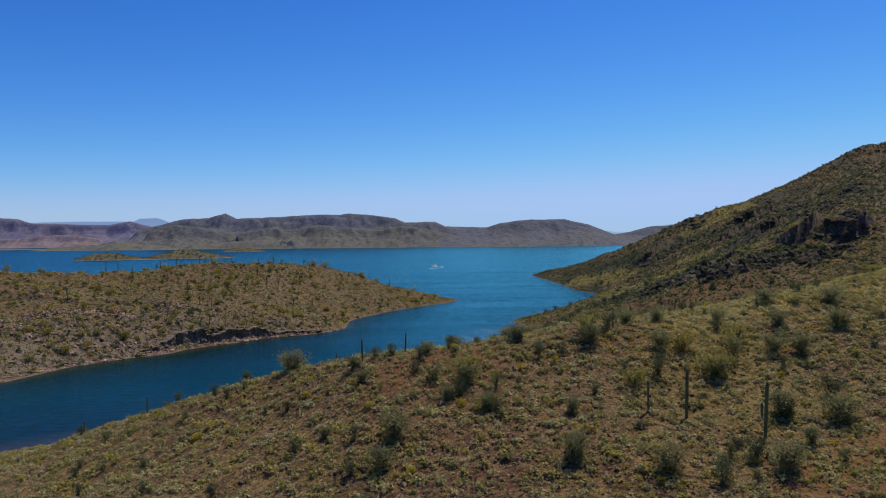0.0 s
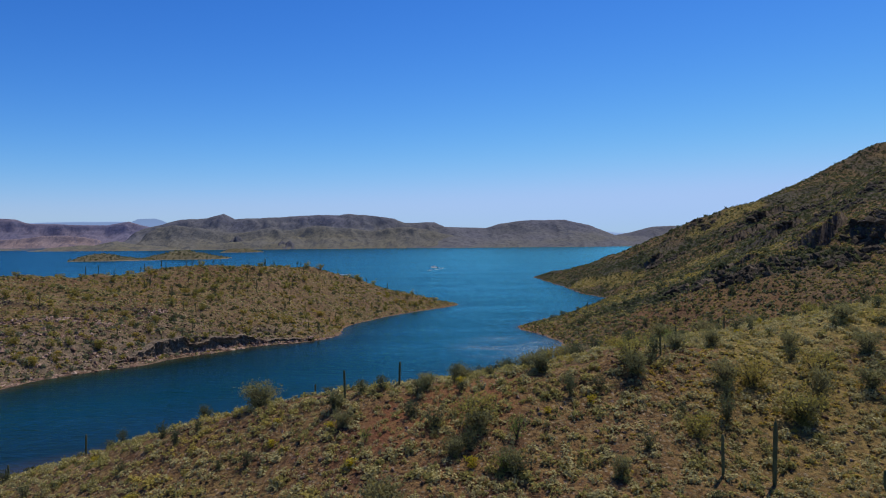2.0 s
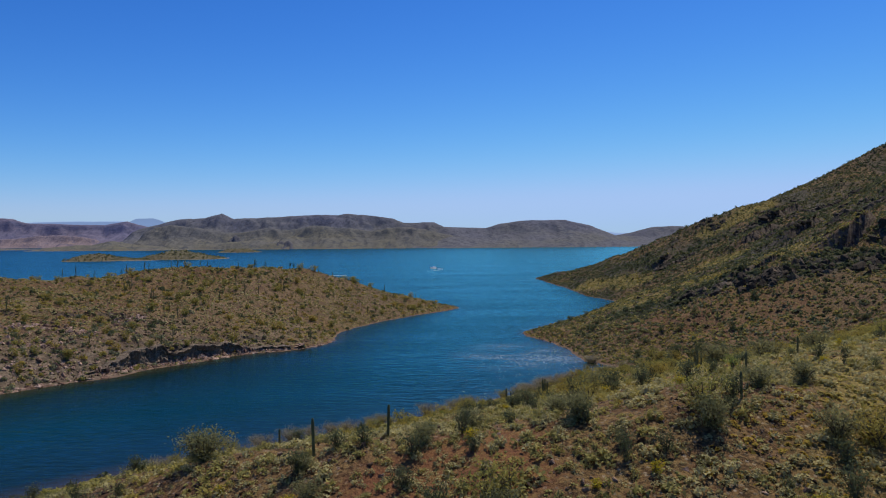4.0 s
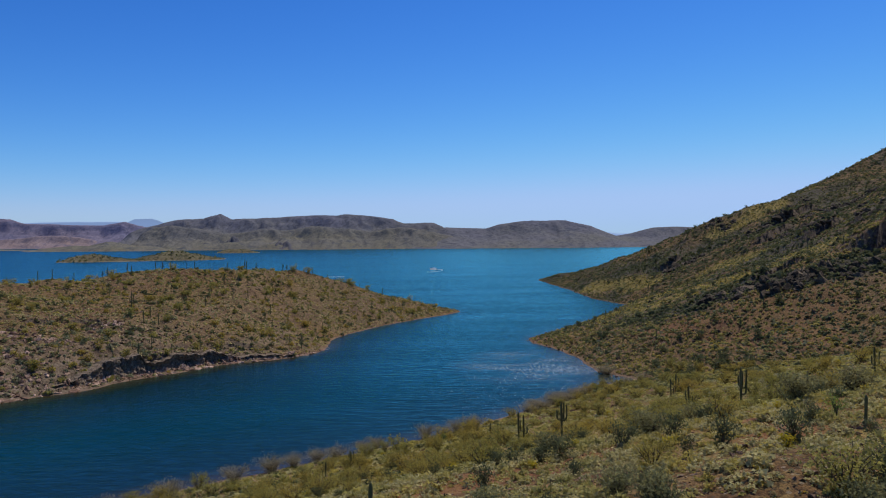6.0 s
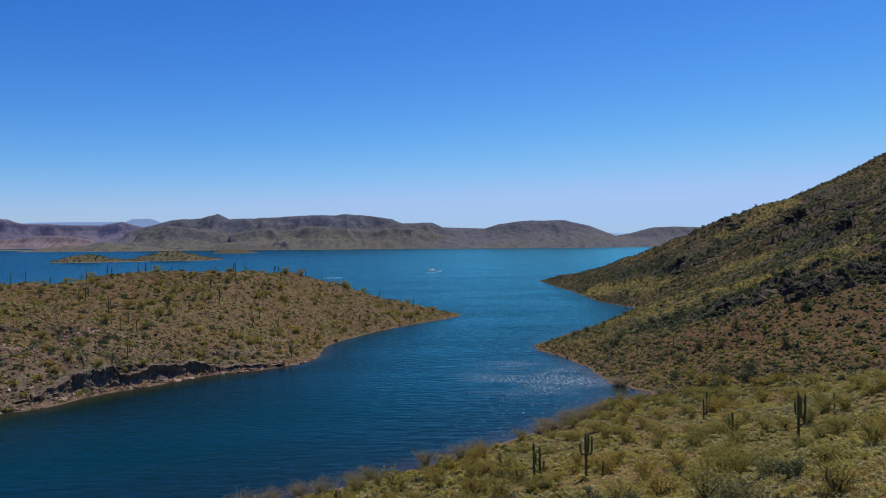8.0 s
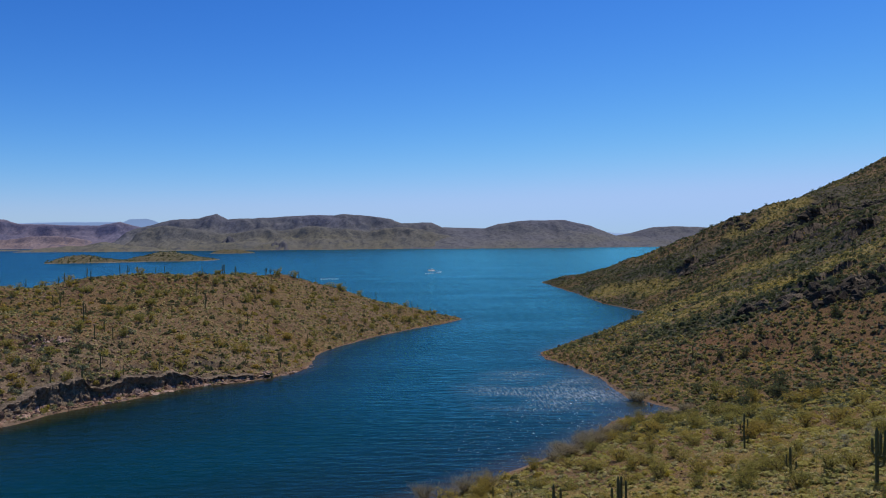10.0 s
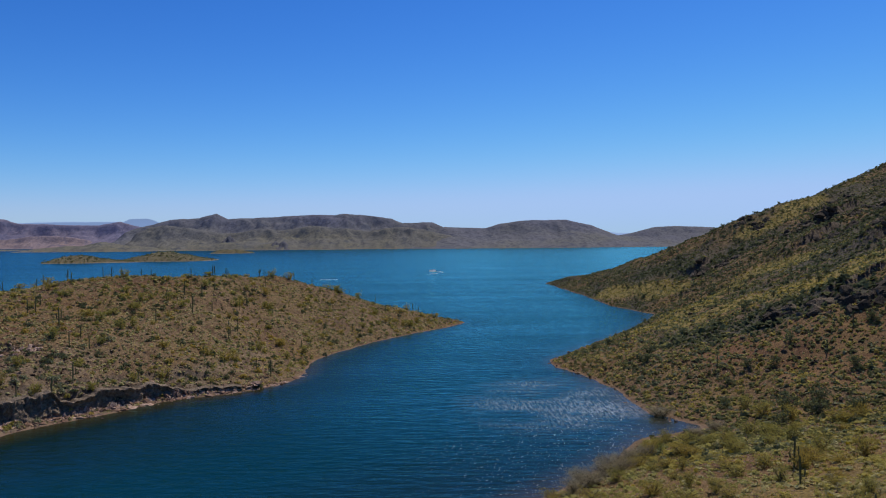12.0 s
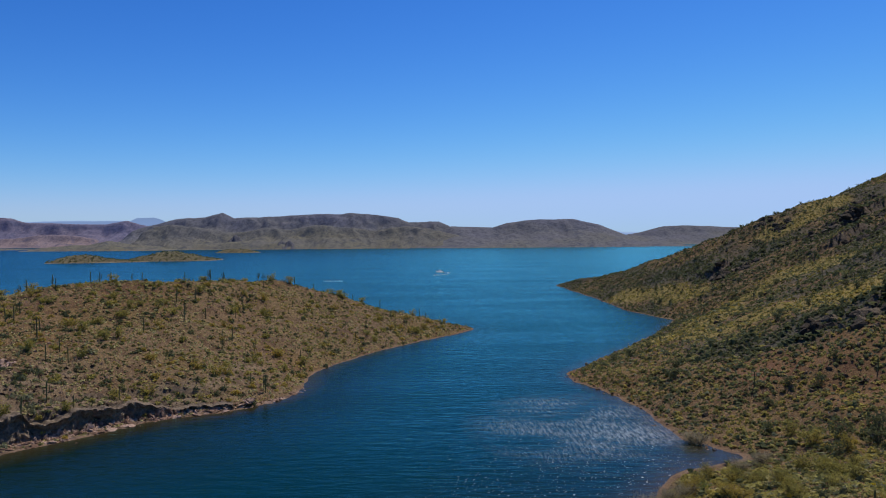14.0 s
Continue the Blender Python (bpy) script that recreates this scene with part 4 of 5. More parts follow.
def cliff_wall():
    """The low cliff: a fractured, slightly overhanging wall with ribs and clefts, and the shelf on top of it."""
    p = np.array(CLIFF, float)
    reach = np.concatenate([[0], np.cumsum(np.hypot(*np.diff(p[:, :2], axis=0).T))])
    s = np.arange(0, reach[-1], 0.35)
    x, y, h = (np.interp(s, reach, p[:, k]) for k in range(3))
    x, y = (np.convolve(np.pad(v, 8, mode="edge"), np.ones(17) / 17, "valid") for v in (x, y))
    nx, ny = np.gradient(y), -np.gradient(x)
    nx, ny = nx / np.hypot(nx, ny), ny / np.hypot(nx, ny)
    rows = []
    levels = np.concatenate([np.linspace(0, 1, 19), [1.01, 1.03, 1.06]])
    for k, v in enumerate(levels):
        w = min(v, 1.0)
        cleft = np.abs(fractal(s + 0.8 * fractal(s, 0 * s + 9 * w, 2.0, 2, 62), 0 * s + 3.0 * w, 5.0, 4, 61, 0.6))
        block = 1.3 * np.floor(5 * value_noise(s, 0 * s + 4 * w, 2.6, 63)) / 5 + 0.5 * np.floor(5 * value_noise(s, 0 * s + 9 * w, 0.9, 64)) / 5
        out = 1.3 * (block - 0.9) - 9.0 * np.maximum(0.13 - cleft, 0) + 1.5 * (1 - w) ** 2 + 1.0 * w ** 4 + 0.3
        out = np.where(v > 1, out * 0.5 - (0.7, 2.2, 4.5)[k - 19] if v > 1 else 0, out)
        tall = h * (0.72 + 0.45 * smooth(-0.14, 0.06, fractal(s, 0 * s, 11.0, 2, 65)) + 0.5 * fractal(s, 0 * s, 3.0, 3, 67, 0.6)) + 0.4 * np.floor(4 * value_noise(s, 0 * s, 1.7, 66)) / 4 + 0.6
        z = -0.4 + tall * w + (0.12 * (0.7, 2.2, 4.5)[k - 19] - (0.0, 0.1, 0.9)[k - 19] if v > 1 else 0)
        rows.append(np.stack([x + nx * out, y + ny * out, z + 0 * s], 1))
    wall, shelf = np.stack(rows[:20], 1), np.stack(rows[19:], 1)
    ob = new("cliff", mesh_of("cliff", wall.reshape(-1, 3), grid_faces(len(s), 20), CLIFF_ROCK, False))
    tagged(ob, "low fractured grey cliff at the peninsula's waterline", "cliff", kind="structure")
    top = new("cliff_shelf", mesh_of("cliff_shelf", shelf.reshape(-1, 3), grid_faces(len(s), shelf.shape[1]), GROUND))
    return tagged(top, "stony earth on top of the low cliff", "ground", kind="structure")


cliff_wall()
stuff("shore_rocks", CRAGS, along([(-150, 205), (-130, 240), (-112, 260), (-98, 280), (-86, 294), (-74, 308), (-58, 318), (-49, 328)], 1300, 1.8, 61, 0.1), 0.15, 0.6, ROCK, 61, "dark broken rocks along the peninsula's waterline", "rocks")
stuff("waterline_slabs", SLABS, along([(-140, 208), (-134, 216), (-128, 238), (-114, 256), (-105, 263), (-103, 275), (-90, 288), (-78, 304), (-61, 314.5), (-49, 327), (-46, 341)], 420, 0.9, 71, 0.15), 0.5, 2.0, PINK_ROCK, 71, "pale pinkish rock slabs at the waterline", "rocks", 0.6)
stuff("cliff_ribs", CRAGS, along([(-110, 263.5), (-106, 269), (-104, 276), (-98, 283), (-92, 289), (-86, 297), (-80.8, 303.5), (-72, 309)], 105, 0.5, 79, 0.3), 0.5, 1.35, PINK_ROCK, 79, "pale fractured ribs of the low cliff on the peninsula", "rocks", 1.7)
stuff("cliff_rim", SLABS, along([(-113, 269), (-108.5, 279), (-96.5, 292.5), (-84.5, 307), (-74, 314)], 260, 0.8, 76, 0.3), 0.4, 1.5, ROCK, 76, "grey-brown slabs along the rim of the low cliff", "rocks", 0.6)
stuff("cliff_talus", CRAGS, along([(-108, 264), (-104, 276), (-92, 289), (-80.5, 304), (-62, 315)], 520, 0.9, 77, 0.1), 0.25, 1.25, PINK_ROCK, 77, "pinkish fallen blocks below the low cliff", "rocks", 0.8)
stuff("bench_blocks", CRAGS, np.concatenate([along([(-158, 268), (-150, 273), (-141, 285), (-131, 281), (-120, 286)], 240, 1.6, 73, 0.2), along([(-147, 256), (-140, 263), (-128, 268), (-118, 268)], 160, 1.6, 74, 0.2), along([(-124, 302), (-112, 306)], 60, 1.6, 75, 0.2), along([(-170, 262), (-150, 250), (-136, 244), (-124, 256), (-116, 262)], 260, 3.0, 78, 0.2)]), 0.4, 1.3, PINK_ROCK, 73, "grey-brown rock ledges on the peninsula's flank", "rocks", 0.9)
stuff("point_rocks", STONES, np.concatenate([scatter(-330, 15, 150, 545, 9000, 62, patchy(26, 31, 0.25, 0.65)), along([(-160, 240), (-128, 282), (-100, 306), (-86, 318)], 1500, 9, 63)]), 0.15, 0.75, ROCK, 62, "pinkish grey stones strewn over the peninsula", "rocks")
stuff("slope_rocks", STONES, scatter(-85, 100, 62, 262, 20000, 64, patchy(12, 35, 0.2, 0.55)), 0.08, 0.4, ROCK, 64, "reddish brown stones on the near slope", "rocks")
stuff("hill_rocks", STONES, scatter(35, 400, 235, 820, 5200, 65, patchy(34, 37, 0.45, 0.65)), 0.4, 1.4, DARK_ROCK, 65, "dark stones on the steep hillside", "rocks")
stuff("spit_rocks", STONES, along([(59, 273), (48, 288), (49, 305), (45, 327), (37, 346), (36, 362), (50, 384), (88, 455), (104, 484), (101, 540), (105, 634), (98, 784)], 420, 1.6, 66), 0.25, 0.9, ROCK, 66, "reddish stones along the waterline below the hill", "rocks")


ROCK_MESHES = [mesh_of("rock", v, f, DARK_ROCK, False) for v, f in CRAGS]


def outcrop(x, y, wide, seed):
    """A stack of large angular blocks, each a part."""
    r = np.random.RandomState(seed)
    thing = new("rock_outcrop")
    thing.matrix_basis = pose(x, y, float(height(x, y)))
    for k in range(26):
        dx, dy, s = wide * (r.rand() - 0.5) * 2, 3.0 * r.normal(), 1.2 + 2.2 * r.rand() ** 1.5
        px, py = x + dx, y + dy + 0.25 * dx
        ob = new("rock", ROCK_MESHES[r.randint(len(ROCK_MESHES))])
        ob.parent = thing
        ob.matrix_basis = pose(dx, dy + 0.25 * dx, float(height(px, py) - height(x, y)) - s * 0.25, 0, 0, r.rand() * 360) @ Matrix.Diagonal((s, s, s * (0.8 + 0.3 * r.rand()), 1))
    return tagged(thing, "dark craggy rock outcrop on the scrubby hillside", "rock outcrop", "outcrops on the hill")


for k, (x, y, w) in enumerate([(105, 334, 7), (114, 324, 8), (124, 320, 8), (134, 318, 9), (146, 312, 7), (158, 548, 5), (170, 350, 9), (182, 356, 9), (211, 540, 9), (209, 491, 10), (202, 402, 9), (192, 418, 9), (181, 322, 10),
                               (170, 307, 8), (172, 546, 7), (205, 598, 7), (158, 302, 6), (222, 500, 9), (238, 470, 10), (224, 430, 9), (240, 560, 9), (262, 580, 9), (214, 528, 7), (228, 534, 7), (241, 524, 8), (255, 525, 8), (265, 517, 8), (286, 530, 9), (217, 397, 8), (238, 420, 9), (256, 435, 10), (180, 316, 6), (129, 314, 6), (210, 582, 6), (158, 547, 5)]):
    outcrop(x, y, w, 300 + k)


# ---- saguaros ----
def tube(path, radii, sides=5, ribs=0, depth=0.0):
    """A tapered tube along a path, closed to a point; ribs: fluted like a column cactus."""
    path, n = np.array(path, float), ribs * 2 if ribs else sides
    way = unit(np.gradient(path, axis=0))
    side = unit(np.cross(way, (0.31, 0.95, 0.02)))
    up = np.cross(side, way)
    a = np.arange(n) * 2 * np.pi / n
    flute = np.where(np.arange(n) % 2, 1 - depth, 1.0) if ribs else np.ones(n)
    ring = side[:, None] * (np.cos(a) * flute)[None, :, None] + up[:, None] * (np.sin(a) * flute)[None, :, None]
    v = (path[:, None] + ring * np.array(radii)[:, None, None]).reshape(-1, 3)
    m = len(path)
    i, j = np.meshgrid(np.arange(m - 1), np.arange(n), indexing="ij")
    f = np.stack([i * n + j, i * n + (j + 1) % n, (i + 1) * n + (j + 1) % n, (i + 1) * n + j], -1).reshape(-1, 4)
    return v, f


def column(base, tip_height, radius, lean=(0, 0)):
    h = np.concatenate([[0, 0.08], np.linspace(0.2, 0.86, 6), [0.93, 0.97, 0.99, 1.0]])
    r = radius * np.concatenate([[0.8, 0.85], np.linspace(0.95, 1.0, 6), [0.86, 0.6, 0.36, 0.04]])
    return tube([(base[0] + lean[0] * t, base[1] + lean[1] * t, base[2] + tip_height * t) for t in h], r, ribs=11, depth=0.16)


def arm_tube(r, at, length, radius, turn):
    c, s = math.cos(turn), math.sin(turn)
    bend = [(0.0, 0), (0.25, -0.03), (0.46, 0.04), (0.56, 0.2), (0.6, 0.45), (0.6, 0.45 + length * 0.5), (0.6, 0.45 + length * 0.85), (0.6, 0.45 + length * 0.95), (0.6, 0.45 + length)]
    return tube([(c * d, s * d, at + z) for d, z in bend], radius * np.array([0.7, 0.85, 0.95, 1, 1, 1, 0.9, 0.6, 0.05]), ribs=9, depth=0.16)


def part(name, piece, mat, parent, label="", shade=True):
    ob = new(name, mesh_of(name, *piece, mat, shade))
    ob.parent = parent
    return tagged(ob, label)


def saguaro(tall, radius, arms, seed):
    r = random.Random(seed)
    thing = new("saguaro")
    part("trunk", column((0, 0, -0.3), tall + 0.3, radius, (r.uniform(-0.15, 0.15), r.uniform(-0.1, 0.1))), CACTUS, thing)
    for k in range(arms):
        part("arm", arm_tube(r, tall * r.uniform(0.3, 0.55), tall * r.uniform(0.14, 0.38), radius * 0.72, k * 2.4 + r.uniform(-0.6, 0.6) + seed), CACTUS, thing)
    words = {0: "single ribbed green saguaro column on the stony slope", 1: "ribbed green saguaro with one upturned arm", 2: "ribbed green saguaro with two upturned arms"}
    return tagged(thing, words.get(arms, "many-armed ribbed green saguaro among scrub"), "cactus", "saguaros on the hills")


MODELS = [saguaro(4.0, 0.15, n, k) for k, n in enumerate((0, 0, 1, 2, 2, 4))]
USED = set()


def plant_saguaro(x, y, tall, kind):
    m = Matrix.Translation((x, y, float(height(x, y)))) @ Matrix.Rotation(x * 1.7 + y, 4, "Z") @ Matrix.Diagonal((0.45 + 0.55 * tall / 4, 0.45 + 0.55 * tall / 4, tall / 4, 1))
    if kind in USED:
        copy_thing(MODELS[kind], m)
    else:
        USED.add(kind)
        first.append((MODELS[kind], m))


first = []
NEAR_SAGUAROS = [(-11.3, 98, 3.2, 0), (-5.5, 100.6, 2.8, 1), (27.2, 79.4, 5.6, 0), (23.0, 79.6, 3.5, 1), (33.6, 74.0, 5.9, 2), (23.5, 98.3, 2.1, 3), (29.4, 111.2, 2.2, 0), (-48, 114, 2.8, 0), (-57, 112, 2.3, 2), (-58, 113, 1.9, 0), (-30, 126, 1.8, 0),
                 (12.1, 184.2, 5.5, 0), (13.1, 184.8, 4.8, 3), (18.6, 177.7, 6.4, 5), (20.6, 176.4, 2.4, 1), (7.9, 194.3, 3.2, 1), (6, 205, 1.8, 0)]
FLAT_SAGUAROS = [(47.6, 211, 4.2, 2), (42.5, 185.5, 4.2, 3), (48, 176.6, 6.6, 5), (62.5, 193.6, 2.8, 4), (-20, 172.3, 3.7, 2), (-17.1, 181, 3.5, 5), (-16.4, 108, 1.8, 0), (71.4, 178.6, 5.2, 4), (39.7, 121.5, 2.2, 0), (52.2, 222, 4.4, 3),
                 (73.8, 308, 3.6, 0), (87, 262, 3.2, 2), (100, 300, 3.4, 1), (76, 394, 3.6, 2), (96, 330, 3.0, 0), (140, 380, 4.0, 3), (118, 440, 3.8, 2), (150, 420, 4.0, 0), (133, 520, 4.0, 1), (180, 470, 4.2, 3)]
POINT_SAGUAROS = [(-168, 353, 4.4, 0), (-162, 353, 4.4, 1), (-164, 374, 3.8, 2), (-150, 376, 4.0, 0), (-143, 380, 4.6, 3), (-133, 387, 4.1, 0), (-129, 394, 4.1, 1), (-122, 396, 3.0, 2), (-119, 398, 3.3, 0), (-106, 407, 3.6, 1), (-100, 416, 4.5, 5),
                  (-100, 419, 4.6, 0), (-97, 426, 4.1, 4), (-88, 447, 3.7, 5), (-86, 448, 3.4, 4), (-75, 455, 3.7, 0), (-66, 462, 3.4, 1), (-52, 466, 3.0, 0), (-36, 474, 4.6, 0), (-17, 478, 4.2, 0), (-14, 478, 3.0, 1)]
SLOPE_SAGUAROS = [(-136, 349, 3.9, 2), (-133, 341, 5.0, 0), (-118, 327, 6.5, 4), (-109, 322, 3.9, 0), (-104, 317, 4.3, 1), (-98, 350, 4.8, 0), (-92, 368, 6.1, 3), (-75.5, 356, 3.8, 5), (-78, 364, 3.0, 1), (-68, 367, 4.4, 2), (-54.7, 329, 5.3, 5),
                  (-60, 333, 3.4, 0), (-54, 373, 3.4, 1), (-81, 389, 3.0, 0), (-98, 296, 4.6, 3), (-91, 295, 3.0, 0), (-85, 305, 2.8, 1), (-96, 390, 5.1, 0), (-101, 385, 5.5, 2), (-7, 480, 3.0, 0), (-28, 470, 2.6, 2)]
for x, y, tall, kind in NEAR_SAGUAROS + FLAT_SAGUAROS + POINT_SAGUAROS + SLOPE_SAGUAROS:
    plant_saguaro(x, y, tall, kind)
rs = random.Random(77)
for _ in range(60):          # the thinner stand over the rest of the peninsula and the hill
    x, y = (rs.uniform(-230, -40), rs.uniform(260, 470)) if rs.random() < 0.6 else (rs.uniform(100, 300), rs.uniform(300, 640))
    if height(x, y) > 3:
        plant_saguaro(x, y, rs.uniform(2.4, 5.0), rs.choice((0, 0, 0, 1, 1, 2, 3)))
for thing, m in first:
    thing.matrix_basis = m


# ---- trees and large bushes ----
def shrub_parts(seed, leaves, leaf, stems, open_fan, twig=False):
    """Stems that fan out from one stump, twigs that fork from them, and small leaves gathered round their ends."""
    r = np.random.RandomState(seed)
    verts, faces, centres = [], [], []

    def grow(path, radii, start=None):
        v, f = tube(path, radii, 4)
        base = sum(len(q) for q in verts)
        f = f + base
        if start is not None:
            for k in range(4):
                f[f == base + k] = start + k
        verts.append(v)
        faces.append(f)
        return base

    root = grow([(0, 0, -0.1), (0, 0, 0.0)], [0.07, 0.06]) + 4
    for k in range(stems):
        a, out = k * 2.4 + r.rand(), open_fan * (0.35 + 0.65 * r.rand())
        tip = np.array([math.cos(a) * out, math.sin(a) * out, 0.75 + 0.3 * r.rand()])
        mid = tip * (0.45, 0.45, 0.55) + 0.06 * r.normal(size=3)
        base = grow([(0, 0, -0.05), mid * 0.5, mid, tip * 0.8, tip], [0.035, 0.028, 0.02, 0.012, 0.004], root)
        centres += [tip, tip * 0.8 + 0.08 * r.normal(size=3), mid * 1.25, mid * 0.8, mid * (0.9, 0.9, 0.5), mid * (0.7, 0.7, 0.3)]
        for _ in range(2):
            end = mid + (r.normal(size=3) * (0.25, 0.25, 0.12) + (0, 0, 0.3))
            grow([mid, (mid + end) / 2 + 0.02, end], [0.016, 0.01, 0.003], base + 8)
            centres.append(end)
    centres = np.array(centres)
    c = centres[r.randint(len(centres), size=leaves)] + r.normal(size=(leaves, 3)) * (0.17, 0.17, 0.12)
    c[:, 2] = np.maximum(c[:, 2], 0.05)
    n = unit(r.normal(size=(leaves, 3)) + 0.6 * unit(c - (0, 0, 0.4)))
    t = unit(np.cross(n, r.normal(size=(leaves, 3)))) if not twig else unit(unit(c) + 0.35 * r.normal(size=(leaves, 3)))
    b = unit(np.cross(n, t))
    s = leaf * (0.6 + 0.8 * r.rand(leaves))[:, None]
    thin = 0.10 if twig else 0.6
    v = np.stack([c - t * s - b * s * thin, c - t * s + b * s * thin, c + t * s], 1).reshape(-1, 3)
    return (np.concatenate(verts), np.concatenate(faces)), (v, np.arange(leaves * 3).reshape(-1, 3))


def plant(name, seed, leaves, leaf, stems, fan, mat, label, category, group, twig=False):
    wood, crown = shrub_parts(seed, leaves, leaf, stems, fan, twig)
    thing = new(name)
    part("trunk", wood, BARK, thing)
    part("crown", crown, mat, thing, "", False)
    return tagged(thing, label, category, group)


def set_plants(models, places):
    """The first places take the models themselves, the rest are copies."""
    own = []
    for k, (x, y, tall, wide) in enumerate(places):
        m = Matrix.Translation((x, y, float(height(x, y)) - 0.05)) @ Matrix.Rotation(k * 1.3 + x, 4, "Z") @ Matrix.Diagonal((wide, wide, tall, 1))
        if k < len(models):
            own.append(m)
        else:
            copy_thing(models[k % len(models)], m)
    for model, m in zip(models, own):
        model.matrix_basis = m


rp = random.Random(5)
PALO_SPOTS = [(-23.3, 109.5, 2.5), (19.9, 96.7, 2.6), (31.4, 93.2, 2.6), (33.6, 87.5, 2.8), (38.7, 94.1, 2.6), (2.7, 87.9, 2.8), (13, 108, 2.0), (22.9, 85.3, 2.2), (2.8, 132.3, 2.4), (1.3, 155.7, 2.6), (24.8, 125.7, 2.2), (32.1, 162.7, 3.0),
              (18.9, 133.6, 2.6), (54.4, 186.5, 2.8), (60.5, 230, 2.6), (49.2, 152.7, 2.8), (42.4, 150.4, 2.4), (24.7, 170.7, 2.8), (65, 225.1, 3.0), (70, 281, 2.6), (70.3, 272.4, 3.0), (73.1, 265.3, 3.0), (61.3, 258.9, 2.6), (52.3, 248.4, 2.6)]
palos = [plant("palo_verde", k, 1250, 0.04, 9, 0.85, PALO, "feathery yellow-green palo verde growing on the desert slope", "tree", "palo verdes") for k in range(5)]
spots = [(x, y, t, t * rp.uniform(0.8, 1.1)) for x, y, t in PALO_SPOTS]
for _ in range(370):
    x, y = rp.uniform(-60, 90), rp.uniform(140, 262)
    if height(x, y) > 0.6:
        spots.append((x, y, rp.uniform(1.1, 2.5), rp.uniform(1.5, 2.9)))
set_plants(palos, spots)

BARE_SPOTS = [(-52, 169), (-46, 174), (-38, 181), (-33, 190), (-29, 194), (-26, 196), (-23, 199), (-17, 204), (-14, 206), (-5, 211), (-2, 213), (3, 214.5), (5, 216), (19, 231), (21, 235), (23, 238), (26, 240), (28, 242), (30, 245), (33, 246), (36, 249), (24, 234), (31, 242), (50, 263), (55, 266), (49, 284), (51, 282)]
bares = [plant("bare_shrub_tree", 20 + k, 2300, 0.075, 15, 1.0, DRY, "leafless greyish brown shrub tree on the lake shore", "tree", "bare trees on the shore", True) for k in range(4)]
set_plants(bares, [(x + rp.uniform(-1.2, 1.2), y + rp.uniform(-2.0, 0.5), rp.uniform(1.9, 2.9), rp.uniform(2.3, 3.4)) for x, y in BARE_SPOTS])

creosotes = [plant("creosote_bush", 40 + k, 520, 0.06, 6, 0.7, CREOSOTE, "dark green creosote bush on the stony slope", "bush", "creosote bushes") for k in range(5)]
spots = [(-3.1, 95, 1.7, 1.5), (-1.3, 87.9, 1.8, 1.5), (10.3, 96.6, 1.6, 1.3), (1.8, 84.4, 1.7, 1.4), (-7.2, 97.8, 1.5, 1.3), (-12.1, 95.9, 1.6, 1.4), (-3.7, 91.1, 1.5, 1.4), (26.5, 87.5, 2.0, 1.6), (22.7, 98.1, 1.7, 1.4), (27.8, 90.6, 1.8, 1.5),
         (18, 119, 2.0, 1.7), (13.7, 119, 2.0, 1.6), (8.8, 120.7, 1.8, 1.6), (19, 111, 2.0, 1.6), (22.7, 108, 2.2, 1.7), (38, 78, 2.0, 1.8), (45, 82, 2.2, 2.0), (31, 70, 2.0, 1.7), (26, 66, 2.2, 1.8)]
while len(spots) < 220:
    x, y = rp.uniform(-75, 92), rp.uniform(64, 172)
    if height(x, y) > 1.0:
        spots.append((x, y, rp.uniform(0.8, 1.7), rp.uniform(0.7, 1.5)))
set_plants(creosotes, spots)
bushes = [plant("foothill_bush", 140 + k, 1900, 0.043, 12, 0.72, BUSH, "dense rounded olive-green bush with a dark base on the stony slope", "bush", "large bushes on the near slope") for k in range(4)]
set_plants(bushes, [(x, y, 0.95 * tall, 1.28 * wide) for x, y, tall, wide in [(21.6, 68.1, 2.6, 1.9), (32.8, 67.0, 2.7, 2.0), (43.2, 76.5, 2.7, 2.5), (37.7, 78.6, 2.4, 1.7), (33.8, 87.4, 2.2, 1.5), (37.2, 91.0, 2.9, 1.3), (42.8, 91.6, 2.4, 1.6), (46.3, 91.8, 2.5, 1.7), (28.6, 93.2, 2.4, 1.6),
                    (19.6, 94.4, 2.2, 1.7), (13.0, 70.2, 2.6, 1.3), (37.3, 71.7, 2.0, 1.0), (46.9, 99.0, 2.2, 1.6), (54, 97, 2.4, 1.8), (2.9, 86.6, 2.2, 1.6), (-5.4, 75.9, 2.8, 2.2), (-6.3, 71.1, 2.2, 1.4), (-10.7, 92.0, 1.5, 1.2),
                    (0.4, 83.8, 1.6, 1.2), (-2.2, 96.9, 1.6, 1.2), (5.1, 81.2, 1.8, 1.3), (-13.4, 80.0, 1.2, 0.9), (14.3, 79.2, 1.8, 1.0), (13.3, 71.3, 2.4, 1.4), (-22.2, 103.5, 2.7, 2.3), (-12.0, 95.8, 1.4, 1.1), (8.8, 101, 1.6, 1.3), (9.8, 97.5, 2.0, 1.5),
                    (1.5, 100.5, 1.6, 1.4), (49, 108, 2.0, 1.6), (58, 106, 2.2, 1.7), (31, 103, 1.8, 1.5), (26, 101, 1.6, 1.4), (39, 101, 1.8, 1.4), (18, 126, 2.4, 2.0), (33, 128, 2.6, 2.1), (41, 132, 2.6, 2.3), (27, 140, 2.2, 1.9), (52, 140, 2.8, 2.4), (9, 128, 2.0, 1.7), (46, 150, 2.4, 2.0)]])
